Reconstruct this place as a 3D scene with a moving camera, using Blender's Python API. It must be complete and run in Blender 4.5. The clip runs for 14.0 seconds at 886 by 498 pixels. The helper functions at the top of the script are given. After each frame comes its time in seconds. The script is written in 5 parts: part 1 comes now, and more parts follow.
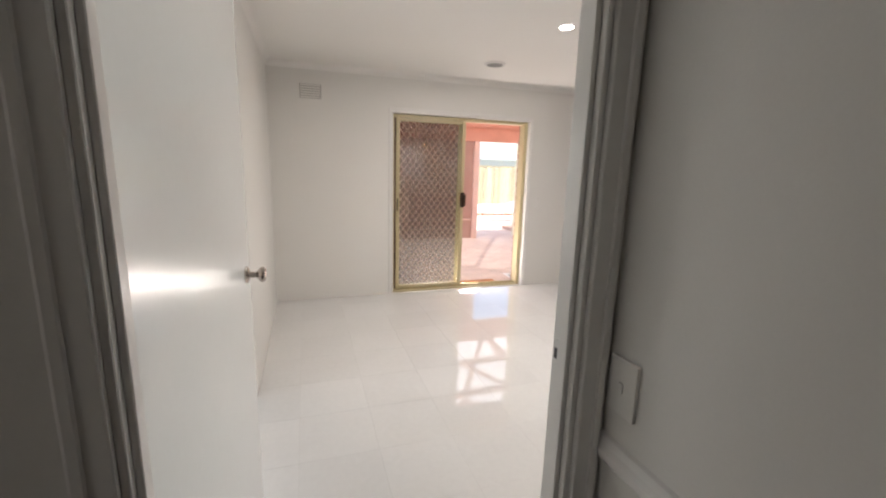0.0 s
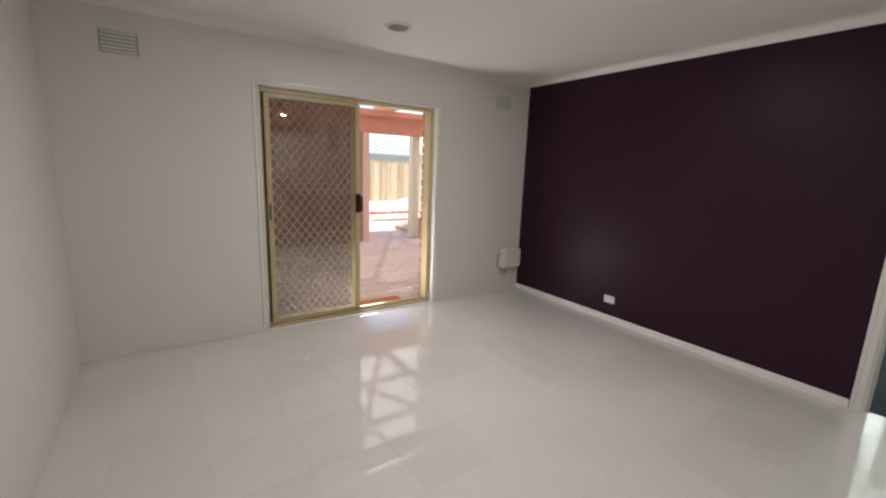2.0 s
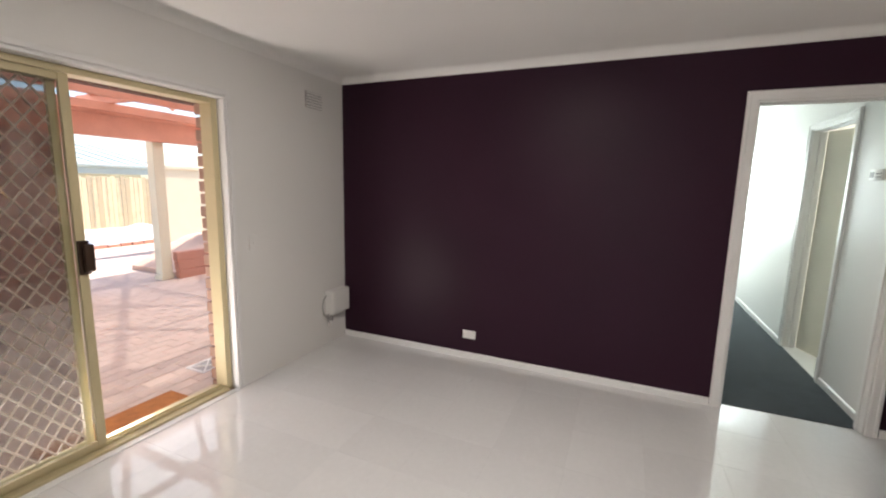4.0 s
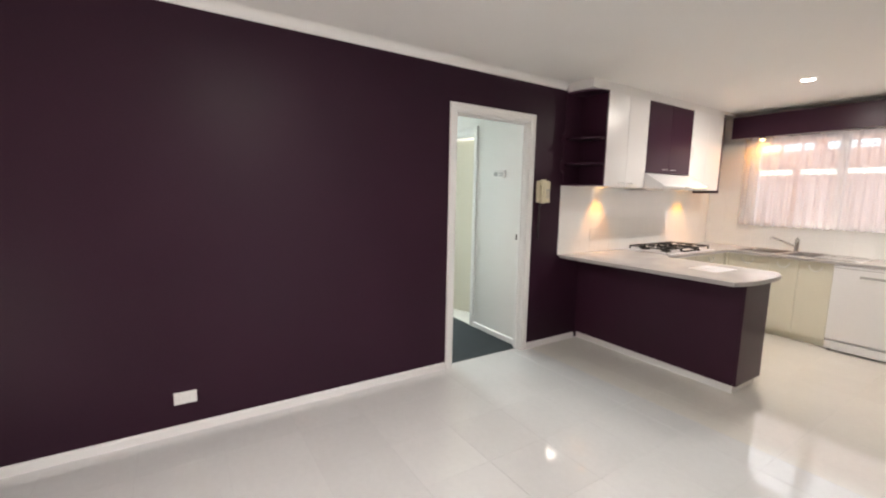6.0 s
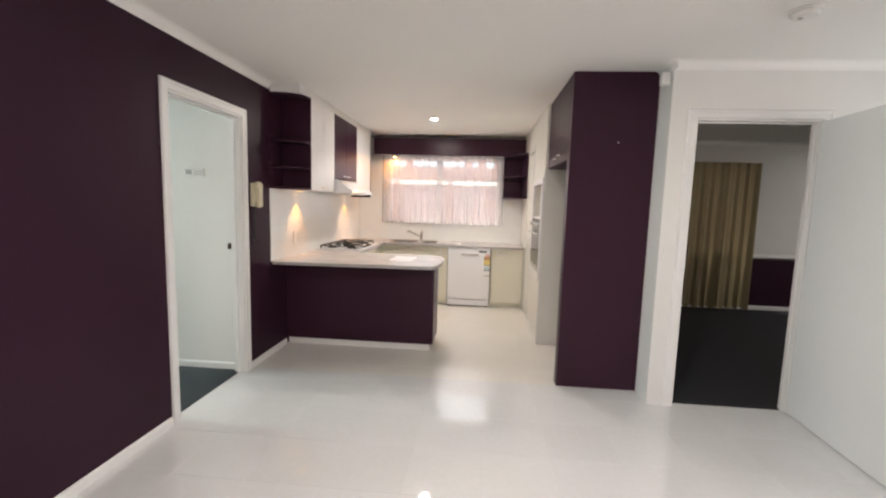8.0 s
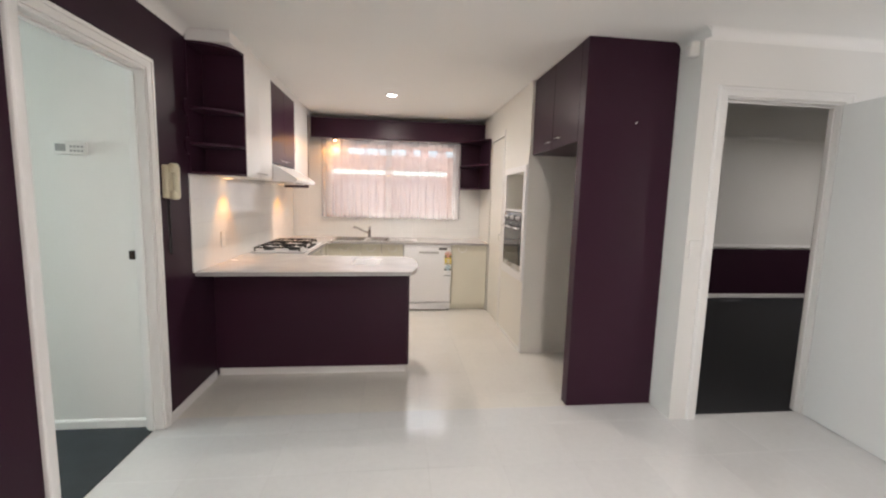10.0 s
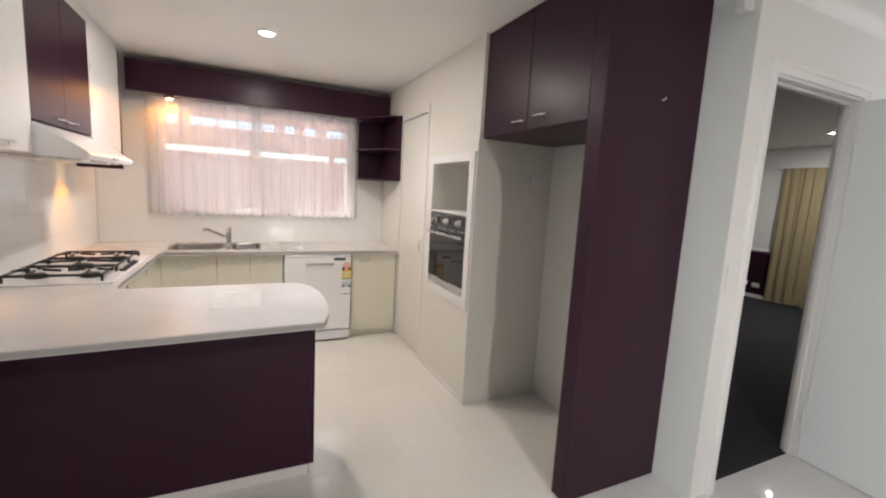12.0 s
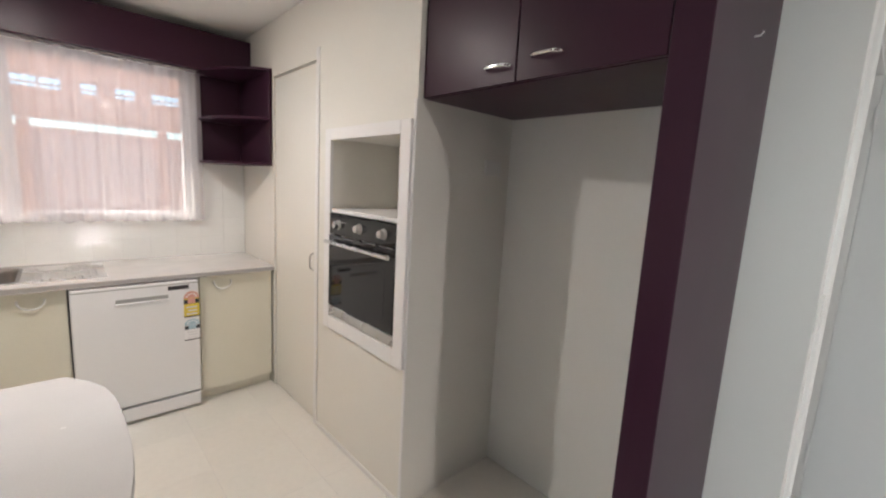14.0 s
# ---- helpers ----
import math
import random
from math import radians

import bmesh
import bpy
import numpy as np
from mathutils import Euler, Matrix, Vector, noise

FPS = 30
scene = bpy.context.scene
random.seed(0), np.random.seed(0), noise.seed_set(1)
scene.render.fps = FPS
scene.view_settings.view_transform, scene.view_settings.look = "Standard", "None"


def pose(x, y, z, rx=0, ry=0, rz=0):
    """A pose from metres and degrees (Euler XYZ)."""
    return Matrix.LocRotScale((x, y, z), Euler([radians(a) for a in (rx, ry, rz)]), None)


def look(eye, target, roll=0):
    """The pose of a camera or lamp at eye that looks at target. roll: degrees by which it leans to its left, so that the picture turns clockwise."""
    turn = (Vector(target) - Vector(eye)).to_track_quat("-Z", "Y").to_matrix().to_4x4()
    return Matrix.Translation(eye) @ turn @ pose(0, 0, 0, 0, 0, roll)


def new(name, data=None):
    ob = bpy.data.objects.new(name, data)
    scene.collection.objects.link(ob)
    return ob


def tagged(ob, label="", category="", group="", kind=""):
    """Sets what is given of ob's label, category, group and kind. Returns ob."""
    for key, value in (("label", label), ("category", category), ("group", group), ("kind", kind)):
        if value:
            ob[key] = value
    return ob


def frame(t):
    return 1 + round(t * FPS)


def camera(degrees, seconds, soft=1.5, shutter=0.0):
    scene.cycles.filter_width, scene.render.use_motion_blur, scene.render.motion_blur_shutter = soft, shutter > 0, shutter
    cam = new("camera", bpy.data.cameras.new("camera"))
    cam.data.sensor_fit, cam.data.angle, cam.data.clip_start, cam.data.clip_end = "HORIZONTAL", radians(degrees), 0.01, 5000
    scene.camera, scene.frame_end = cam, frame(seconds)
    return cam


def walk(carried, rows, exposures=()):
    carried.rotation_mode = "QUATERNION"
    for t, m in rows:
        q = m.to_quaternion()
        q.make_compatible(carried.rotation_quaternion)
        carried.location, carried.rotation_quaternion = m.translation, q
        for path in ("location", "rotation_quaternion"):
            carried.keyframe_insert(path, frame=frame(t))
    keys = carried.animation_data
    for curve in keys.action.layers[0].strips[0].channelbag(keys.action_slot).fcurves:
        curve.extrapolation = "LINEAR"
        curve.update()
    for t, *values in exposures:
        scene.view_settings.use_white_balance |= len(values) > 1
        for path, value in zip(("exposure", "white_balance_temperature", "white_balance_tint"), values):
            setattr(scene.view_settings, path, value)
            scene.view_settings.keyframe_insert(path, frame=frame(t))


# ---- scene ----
cam = camera(93.7, 14.0, soft=2.2)
PATH = [
    (0, (0.145, -0.075, 1.439), (0.765, 1.788, 1.058), 1.6),
    (0.5, (0.192, 0.23, 1.448), (0.901, 2.063, 1.081), 1.5),
    (1, (0.269, 0.418, 1.457), (1.082, 2.201, 1.055), 1.8),
    (1.5, (0.335, 0.619, 1.415), (1.289, 2.336, 1.035), 2.1),
    (2, (0.369, 0.874, 1.439), (1.478, 2.492, 1.052), 2.1),
    (2.2, (0.396, 0.959, 1.46), (1.558, 2.54, 1.076), 2.2),
    (4.3, (0.802, 2.223, 1.479), (2.7, 2.802, 1.222), 1.2),
    (4.5, (0.851, 2.335, 1.456), (2.793, 2.757, 1.231), 1.2),
    (5, (0.911, 2.651, 1.446), (2.89, 2.491, 1.207), 1.3),
    (5.5, (1.041, 2.905, 1.398), (2.897, 2.205, 1.14), 1.1),
    (6, (1.268, 3.175, 1.405), (2.937, 2.104, 1.146), 1.1),
    (6.5, (1.39, 3.392, 1.436), (2.701, 1.908, 1.155), 1.1),
    (7, (1.6, 3.524, 1.39), (2.469, 1.741, 1.131), 1.5),
    (7.5, (1.872, 3.596, 1.41), (2.376, 1.673, 1.188), 1.5),
    (8, (2.12, 3.71, 1.418), (2.286, 1.729, 1.203), 1.7),
    (8.2, (2.21, 3.701, 1.42), (2.287, 1.714, 1.207), 1.8),
    (10.5, (2.742, 2.743, 1.386), (2.431, 0.782, 1.139), 1.8),
    (11, (2.831, 2.425, 1.403), (2.385, 0.492, 1.15), 2.3),
    (11.5, (2.824, 2.14, 1.413), (2.203, 0.257, 1.148), 2.5),
    (12, (2.807, 1.82, 1.436), (1.96, 0.028, 1.169), 3.2),
    (12.5, (2.87, 1.523, 1.438), (1.724, -0.089, 1.144), 3.0),
    (13, (2.799, 1.274, 1.435), (1.522, -0.236, 1.137), 2.6),
    (13.5, (2.655, 1.048, 1.445), (1.319, -0.411, 1.152), 2.9),
    (14, (2.54, 0.789, 1.454), (1.189, -0.656, 1.156), 3.2),
]
walk(cam, [(t, look(eye, target, roll)) for t, eye, target, roll in PATH], exposures=[(0.0, 1.5, 6700, 15), (0.6, 1.06, 6800, 15), (1.0, 1.0, 6800, 15), (1.5, 0.75, 6750, 15), (2.2, 0.85, 6700, 15), (4.5, 1.28, 6600, 15), (5.5, 1.6, 6550, 15), (6.5, 1.66, 6550, 15), (8.2, 1.58, 6550, 15), (10.5, 1.52, 6500, 15), (11.5, 1.57, 6450, 15), (12.5, 1.38, 6300, 14), (14.0, 1.42, 6300, 14)])

# ---- world, sun, exposure ----
X0, X1, Y0, Y1, DY, H = -0.180, 3.975, -2.62, 4.49, 0.67, 2.42

world = bpy.data.worlds.new("world")
scene.world = world
world.use_nodes = True
wt = world.node_tree
sky = wt.nodes.new("ShaderNodeTexSky")
sky.sky_type = "NISHITA"
sky.sun_disc = False
sky.sun_elevation, sky.sun_rotation = radians(56), radians(104)
wt.links.new(sky.outputs[0], wt.nodes["Background"].inputs[0])
wt.nodes["Background"].inputs[1].default_value = 0.15


def lamp(name, kind, m, power, colour, size=None, size_y=None, spread=None, spot=None):
    d = bpy.data.lights.new(name, kind)
    d.energy, d.color = power, colour
    if kind == "AREA":
        d.shape = "RECTANGLE" if size_y else "DISK"
        d.size = size
        if size_y:
            d.size_y = size_y
        if spread:
            d.spread = radians(spread)
    elif kind == "SPOT":
        d.spot_size, d.spot_blend, d.shadow_soft_size = radians(spot), 0.6, size
    ob = new(name, d)
    ob.matrix_world = m
    return ob


sun_dir = Vector((math.sin(radians(104)) * math.cos(radians(56)), math.cos(radians(104)) * math.cos(radians(56)), math.sin(radians(56))))
sun = lamp("sun", "SUN", look(sun_dir * 30, (0, 0, 0)), 4.5, (1.0, 0.94, 0.85))
sun.data.angle = radians(0.6)
# added lamps stand in for daylight in the openings
lamp("daylight_slider", "AREA", look((1.82, 4.84, 0.12), (1.82, 2.7, 2.4)), 10, (1.0, 0.94, 0.89), 0.95, 0.22)
for kx in (2.30, 3.12):
    lamp("daylight_kitchen", "AREA", look((kx, -2.75, 1.6), (kx, 0, 1.2)), 1.15, (0.94, 0.94, 0.98), 0.70, 0.88)
lamp("daylight_west", "AREA", look((-1.65, 4.75, 1.1), (-1.4, 2.0, 0.8)), 8, (1.0, 0.97, 0.94), 1.4, 1.9)
# lamp of an added, unseen window; brightens the wall nib and floor
lamp("fill_lamp_far_west", "AREA", look((-3.93, 1.7, 1.4), (0, 1.9, 0.6)), 13, (0.93, 0.98, 1.0), 1.5, 1.3)
# lamp added to brighten the hall from an unseen end window
lamp("fill_lamp_hall", "AREA", look((7.93, 1.0, 1.5), (4, 1.0, 1.0)), 24, (0.82, 1.0, 0.99), 0.7, 1.1)
# lamp added behind the bathroom door to light it; its window is unseen
lamp("fill_lamp_bath", "AREA", look((5.2, -1.02, 1.6), (5.2, 0.5, 1.0)), 16, (0.95, 1.0, 0.9), 0.8, 0.7)
# recessed ceiling lamps
lamp("downlight_lamp", "AREA", look((1.89, 2.61, H - 0.014), (1.89, 2.61, 0)), 13, (1.0, 0.95, 0.88), 0.085)
lamp("downlight_lamp", "AREA", look((2.69, -1.33, H - 0.014), (2.69, -1.33, 0)), 8.2, (1.0, 0.94, 0.84), 0.085)
lamp("downlight_lamp", "AREA", look((-3.65, -0.91, H - 0.014), (-3.65, -0.91, 0)), 9, (1.0, 0.97, 0.92), 0.085)
# warm halogens: under the wall cupboards, in the hood and in the pelmet
WARM = (1.0, 0.38, 0.035)
lamp("cupboard_lamp", "SPOT", look((3.83, -0.37, 1.488), (3.962, -0.37, 1.04)), 2.9, WARM, 0.03, spot=72)
lamp("cupboard_lamp", "SPOT", look((3.83, -1.88, 1.488), (3.962, -1.88, 1.04)), 2.9, WARM, 0.03, spot=72)
lamp("pelmet_lamp", "SPOT", look((3.41, -2.49, 2.088), (3.41, -2.46, 1.5)), 5, WARM, 0.025, spot=172)



# ---- materials ----
def material(name, colour, rough=0.5, metal=0.0, vary=0.06, coarse=3.0, fine=90.0, bump=0.05, rough_vary=0.08, second=None, each=0.0, coat=0.0, shine=0.5):
    """A surface with broad and fine variation of its colour, gloss and relief."""
    m = bpy.data.materials.new(name)
    m.use_nodes = True
    t = m.node_tree
    n, l = t.nodes, t.links
    b = n["Principled BSDF"]
    geo = n.new("ShaderNodeNewGeometry")
    big, small = n.new("ShaderNodeTexNoise"), n.new("ShaderNodeTexNoise")
    big.inputs["Scale"].default_value, small.inputs["Scale"].default_value = coarse, fine
    big.inputs["Detail"].default_value, small.inputs["Detail"].default_value = 4, 3
    for node in (big, small):
        l.new(geo.outputs["Position"], node.inputs["Vector"])
    total = n.new("ShaderNodeMath")
    total.operation = "MULTIPLY_ADD"
    total.inputs[1].default_value = 0.45
    l.new(small.outputs["Fac"], total.inputs[0])
    half = n.new("ShaderNodeMath")
    half.operation = "MULTIPLY"
    half.inputs[1].default_value = 0.55
    l.new(big.outputs["Fac"], half.inputs[0])
    l.new(half.outputs[0], total.inputs[2])
    fac = total.outputs[0]
    if each:
        info = n.new("ShaderNodeObjectInfo")
        mixed = n.new("ShaderNodeMath")
        mixed.operation = "MULTIPLY_ADD"
        mixed.inputs[1].default_value = each
        l.new(info.outputs["Random"], mixed.inputs[0])
        shift = n.new("ShaderNodeMath")
        shift.operation = "ADD"
        shift.inputs[1].default_value = -each / 2
        l.new(fac, shift.inputs[0])
        l.new(shift.outputs[0], mixed.inputs[2])
        fac = mixed.outputs[0]
    ramp = n.new("ShaderNodeValToRGB")
    dark = second or tuple(c * (1 - vary) for c in colour)
    light = colour if second else tuple(min(1, c * (1 + vary)) for c in colour)
    ramp.color_ramp.elements[0].position, ramp.color_ramp.elements[1].position = 0.3, 0.7
    ramp.color_ramp.elements[0].color, ramp.color_ramp.elements[1].color = (*dark, 1), (*light, 1)
    l.new(fac, ramp.inputs[0])
    l.new(ramp.outputs[0], b.inputs["Base Color"])
    gloss = n.new("ShaderNodeMapRange")
    gloss.inputs["To Min"].default_value, gloss.inputs["To Max"].default_value = max(0.02, rough - rough_vary), min(1, rough + rough_vary)
    l.new(big.outputs["Fac"], gloss.inputs["Value"])
    l.new(gloss.outputs[0], b.inputs["Roughness"])
    b.inputs["Metallic"].default_value = metal
    b.inputs["Specular IOR Level"].default_value = shine
    if coat:
        b.inputs["Coat Weight"].default_value, b.inputs["Coat Roughness"].default_value = coat, 0.08
    if bump:
        relief = n.new("ShaderNodeBump")
        relief.inputs["Strength"].default_value, relief.inputs["Distance"].default_value = bump, 0.004
        l.new(small.outputs["Fac"], relief.inputs["Height"])
        l.new(relief.outputs[0], b.inputs["Normal"])
    return m


def glow(name, colour, strength):
    m = bpy.data.materials.new(name)
    m.use_nodes = True
    b = m.node_tree.nodes["Principled BSDF"]
    b.inputs["Base Color"].default_value = (0.9, 0.9, 0.9, 1)
    b.inputs["Emission Color"].default_value = (*colour, 1)
    b.inputs["Emission Strength"].default_value = strength
    return m


def glass(name, colour=(0.9, 0.93, 0.92), clear=0.9):
    """Thin window glass: clear, with a mirror-like skin."""
    m = bpy.data.materials.new(name)
    m.use_nodes = True
    n, l = m.node_tree.nodes, m.node_tree.links
    n.remove(n["Principled BSDF"])
    see, skin, mix, lw = n.new("ShaderNodeBsdfTransparent"), n.new("ShaderNodeBsdfGlossy"), n.new("ShaderNodeMixShader"), n.new("ShaderNodeFresnel")
    see.inputs[0].default_value = (*colour, 1)
    skin.inputs["Roughness"].default_value = 0.01
    lw.inputs["IOR"].default_value = 1.55
    l.new(lw.outputs[0], mix.inputs[0])
    l.new(see.outputs[0], mix.inputs[1])
    l.new(skin.outputs[0], mix.inputs[2])
    l.new(mix.outputs[0], n["Material Output"].inputs[0])
    return m


def cloth(name, colour, see=0.0, through_light=0.4, weave=400.0):
    """Fabric that lets some light through; see: the share of open weave."""
    m = bpy.data.materials.new(name)
    m.use_nodes = True
    n, l = m.node_tree.nodes, m.node_tree.links
    n.remove(n["Principled BSDF"])
    geo, noise_a = n.new("ShaderNodeNewGeometry"), n.new("ShaderNodeTexNoise")
    noise_a.inputs["Scale"].default_value = weave
    l.new(geo.outputs["Position"], noise_a.inputs["Vector"])
    ramp = n.new("ShaderNodeValToRGB")
    ramp.color_ramp.elements[0].color = (*(c * 0.82 for c in colour), 1)
    ramp.color_ramp.elements[1].color = (*colour, 1)
    l.new(noise_a.outputs["Fac"], ramp.inputs[0])
    flat, lucent, mix = n.new("ShaderNodeBsdfDiffuse"), n.new("ShaderNodeBsdfTranslucent"), n.new("ShaderNodeMixShader")
    mix.inputs[0].default_value = through_light
    for s in (flat, lucent):
        l.new(ramp.outputs[0], s.inputs[0])
    l.new(flat.outputs[0], mix.inputs[1])
    l.new(lucent.outputs[0], mix.inputs[2])
    last = mix
    if see:
        gap, last = n.new("ShaderNodeBsdfTransparent"), n.new("ShaderNodeMixShader")
        last.inputs[0].default_value = see
        l.new(mix.outputs[0], last.inputs[1])
        l.new(gap.outputs[0], last.inputs[2])
    l.new(last.outputs[0], n["Material Output"].inputs[0])
    return m


WALL = material("wall_paint", (0.78, 0.77, 0.74), 0.42, vary=0.02, coarse=1.2, fine=160, bump=0.06)
CEIL = material("ceiling_paint", (0.87, 0.86, 0.83), 0.75, vary=0.02, coarse=0.9, fine=140, bump=0.05)
TRIM = material("gloss_trim_paint", (0.80, 0.79, 0.77), 0.30, vary=0.015, coarse=3, fine=60, bump=0.004, rough_vary=0.03)
DOORP = material("door_gloss_paint", (0.80, 0.80, 0.79), 0.20, vary=0.015, coarse=1.5, fine=40, bump=0.015, rough_vary=0.05)
PURPLE = material("aubergine_wall_paint", (0.0315, 0.0112, 0.0222), 0.42, vary=0.12, coarse=1.6, fine=110, bump=0.05, shine=0.15)
PLUM = material("aubergine_laminate", (0.041, 0.0142, 0.0275), 0.33, vary=0.05, coarse=3, fine=150, bump=0, rough_vary=0.03, shine=0.18)
TILE = material("white_polished_tile", (0.73, 0.73, 0.725), 0.022, vary=0.04, coarse=2.2, fine=30, bump=0, rough_vary=0.012, each=0.25, shine=1.0)
KTILE = material("cream_polished_tile", (0.76, 0.735, 0.68), 0.03, vary=0.04, coarse=2.2, fine=30, bump=0, rough_vary=0.015, each=0.2, shine=0.7)
GROUT = material("grey_grout", (0.56, 0.55, 0.54), 0.35, vary=0.06, coarse=4, fine=120)
WTILE = material("white_wall_tile", (0.82, 0.82, 0.80), 0.12, vary=0.02, coarse=5, fine=40, bump=0.01, each=0.2)
WGROUT = material("white_grout", (0.81, 0.81, 0.79), 0.2)
CARPET = material("charcoal_carpet", (0.020, 0.021, 0.025), 0.95, vary=0.35, coarse=9, fine=420, bump=0.9)
HCARPET = material("slate_carpet", (0.034, 0.042, 0.047), 0.95, vary=0.3, coarse=9, fine=420, bump=0.9)
BENCH = material("pale_speckled_laminate", (0.63, 0.615, 0.60), 0.24, vary=0.05, coarse=6, fine=260, bump=0.01)
EDGE = material("grey_laminate_edge", (0.40, 0.385, 0.375), 0.35, vary=0.05, coarse=6, fine=200, bump=0.01)
WHITEC = material("white_laminate", (0.82, 0.81, 0.80), 0.30, vary=0.015, coarse=2, fine=80, bump=0.01)
CREAM = material("cream_laminate", (0.72, 0.69, 0.58), 0.35, vary=0.025, coarse=3, fine=80, bump=0.01)
WPANEL = material("warm_white_panel", (0.78, 0.76, 0.70), 0.34, vary=0.02, coarse=2, fine=80, bump=0.02)
ENAMEL = material("white_enamel", (0.82, 0.82, 0.83), 0.20, vary=0.01, coarse=3, fine=60, bump=0.005)
STEEL = material("brushed_steel", (0.62, 0.61, 0.60), 0.28, metal=1.0, vary=0.05, coarse=6, fine=200, bump=0.01)
# darker than the rim steel: the bowls' inner shade is in the colour
BOWL = material("shaded_sink_steel", (0.30, 0.28, 0.27), 0.35, metal=1.0, vary=0.12, coarse=8, fine=160, bump=0.01)
CHROME = material("chrome", (0.80, 0.80, 0.80), 0.10, metal=1.0, vary=0.02, coarse=8, fine=60, bump=0)
SATIN = material("satin_nickel", (0.50, 0.45, 0.41), 0.24, metal=1.0, vary=0.06, coarse=8, fine=90, bump=0)
IRON = material("black_cast_iron", (0.015, 0.014, 0.014), 0.55, vary=0.2, coarse=20, fine=200)
BLACKG = material("black_oven_glass", (0.008, 0.008, 0.009), 0.05, vary=0.05, coarse=5, fine=20, bump=0, rough_vary=0.02)
BLACKP = material("black_plastic", (0.02, 0.02, 0.022), 0.4, vary=0.1)
PLASTIC = material("white_plastic", (0.78, 0.77, 0.74), 0.35, vary=0.02, coarse=10, fine=90, bump=0.01)
IVORY = material("ivory_plastic", (0.66, 0.60, 0.43), 0.40, vary=0.04, coarse=14, fine=120, bump=0.02)
GREYP = material("grey_plastic", (0.33, 0.33, 0.32), 0.5, vary=0.08)
PRIM = material("primrose_powdercoat", (0.55, 0.47, 0.28), 0.36, vary=0.06, coarse=6, fine=120, bump=0.01)
GRILLE = material("bronze_grille", (0.54, 0.43, 0.35), 0.45, metal=0.0, vary=0.15, coarse=8, fine=100)
BRASSY = material("dark_bronze_lock", (0.045, 0.025, 0.015), 0.4, metal=0.5, vary=0.2)
GLASS = glass("window_glass")
FLYWIRE = cloth("fly_wire", (0.13, 0.085, 0.070), see=0.55, through_light=0.1)
SHEER = cloth("white_sheer", (0.80, 0.76, 0.77), see=0.46, through_light=0.62, weave=700)
POLY = cloth("translucent_sheeting", (0.88, 0.86, 0.83), see=0.36, through_light=0.85, weave=30)
DRAPE = cloth("olive_beige_drape", (0.42, 0.35, 0.21), see=0.0, through_light=0.15, weave=260)
PAPER = material("white_paper", (0.84, 0.84, 0.85), 0.8, vary=0.02)
INK = material("grey_print", (0.68, 0.68, 0.70), 0.8)
YELLOW = material("yellow_sticker", (0.75, 0.58, 0.06), 0.5)
REDP = material("red_print", (0.66, 0.33, 0.27), 0.5)
SKYP = material("pale_blue_print", (0.40, 0.55, 0.62), 0.5)
TANB = material("tan_painted_timber", (0.64, 0.36, 0.26), 0.6, vary=0.10, coarse=4, fine=50, bump=0.2)
SALMON = material("salmon_painted_timber", (0.64, 0.30, 0.21), 0.6, vary=0.12, coarse=4, fine=50, bump=0.2)
BROWNT = material("dark_brown_timber", (0.11, 0.05, 0.035), 0.65, vary=0.2, coarse=5, fine=60, bump=0.2)
PAVER = material("pink_paver", (0.60, 0.48, 0.41), 0.85, vary=0.10, coarse=3, fine=60, bump=0.3, each=0.3)
JOINT = material("sand_joint", (0.52, 0.41, 0.34), 0.95, vary=0.15, coarse=6, fine=150, bump=0.4)
SOIL = material("pale_sandy_ground", (0.60, 0.53, 0.45), 0.95, vary=0.25, coarse=0.7, fine=20, bump=0.6)
REVEAL = material("brown_reveal_brick", (0.40, 0.25, 0.19), 0.85, vary=0.14, coarse=6, fine=80, bump=0.4, each=0.3)
BRICK = material("salmon_clay_brick", (0.54, 0.26, 0.18), 0.85, vary=0.14, coarse=6, fine=80, bump=0.4, each=0.35)
FENCE = material("paling_timber", (0.64, 0.52, 0.34), 0.8, vary=0.18, coarse=5, fine=40, bump=0.3, each=0.7)
RENDER = material("pale_render", (0.74, 0.72, 0.56), 0.85, vary=0.05, coarse=2, fine=90, bump=0.2)
ROOFT = material("teal_roof_sheet", (0.46, 0.53, 0.51), 0.5, vary=0.08, coarse=2, fine=30)
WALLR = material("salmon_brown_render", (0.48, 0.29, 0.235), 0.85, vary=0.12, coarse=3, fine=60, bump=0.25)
TARP = material("blue_grey_tarpaulin", (0.50, 0.54, 0.60), 0.5, vary=0.15, coarse=3, fine=20, bump=0.2)
MAT = material("orange_coir", (0.45, 0.17, 0.05), 0.95, vary=0.25, coarse=20, fine=300, bump=0.9)
LEAF = material("shrub_leaf", (0.05, 0.075, 0.025), 0.6, vary=0.4, coarse=9, fine=60)
PINKP = material("pale_pink_render", (0.74, 0.52, 0.44), 0.8, vary=0.06, coarse=3, fine=60)
PINKWALL = material("pink_fibre_wall", (0.74, 0.55, 0.49), 0.8, vary=0.06, coarse=2, fine=60)
LAMPON = glow("lamp_lens", (1.0, 0.96, 0.9), 14.0)
STRIPL = glow("cupboard_lens", (1.0, 0.55, 0.18), 1.5)
HALOGEN = glow("halogen_lens", (1.0, 0.55, 0.18), 14.0)


# ---- builders ----
origin = {}


def thing(name, at, label, category, group="", kind=""):
    ob = new(name)
    ob.empty_display_size = 0.1
    ob.location = at
    origin[ob] = Vector(at)
    return tagged(ob, label, category, group, kind)


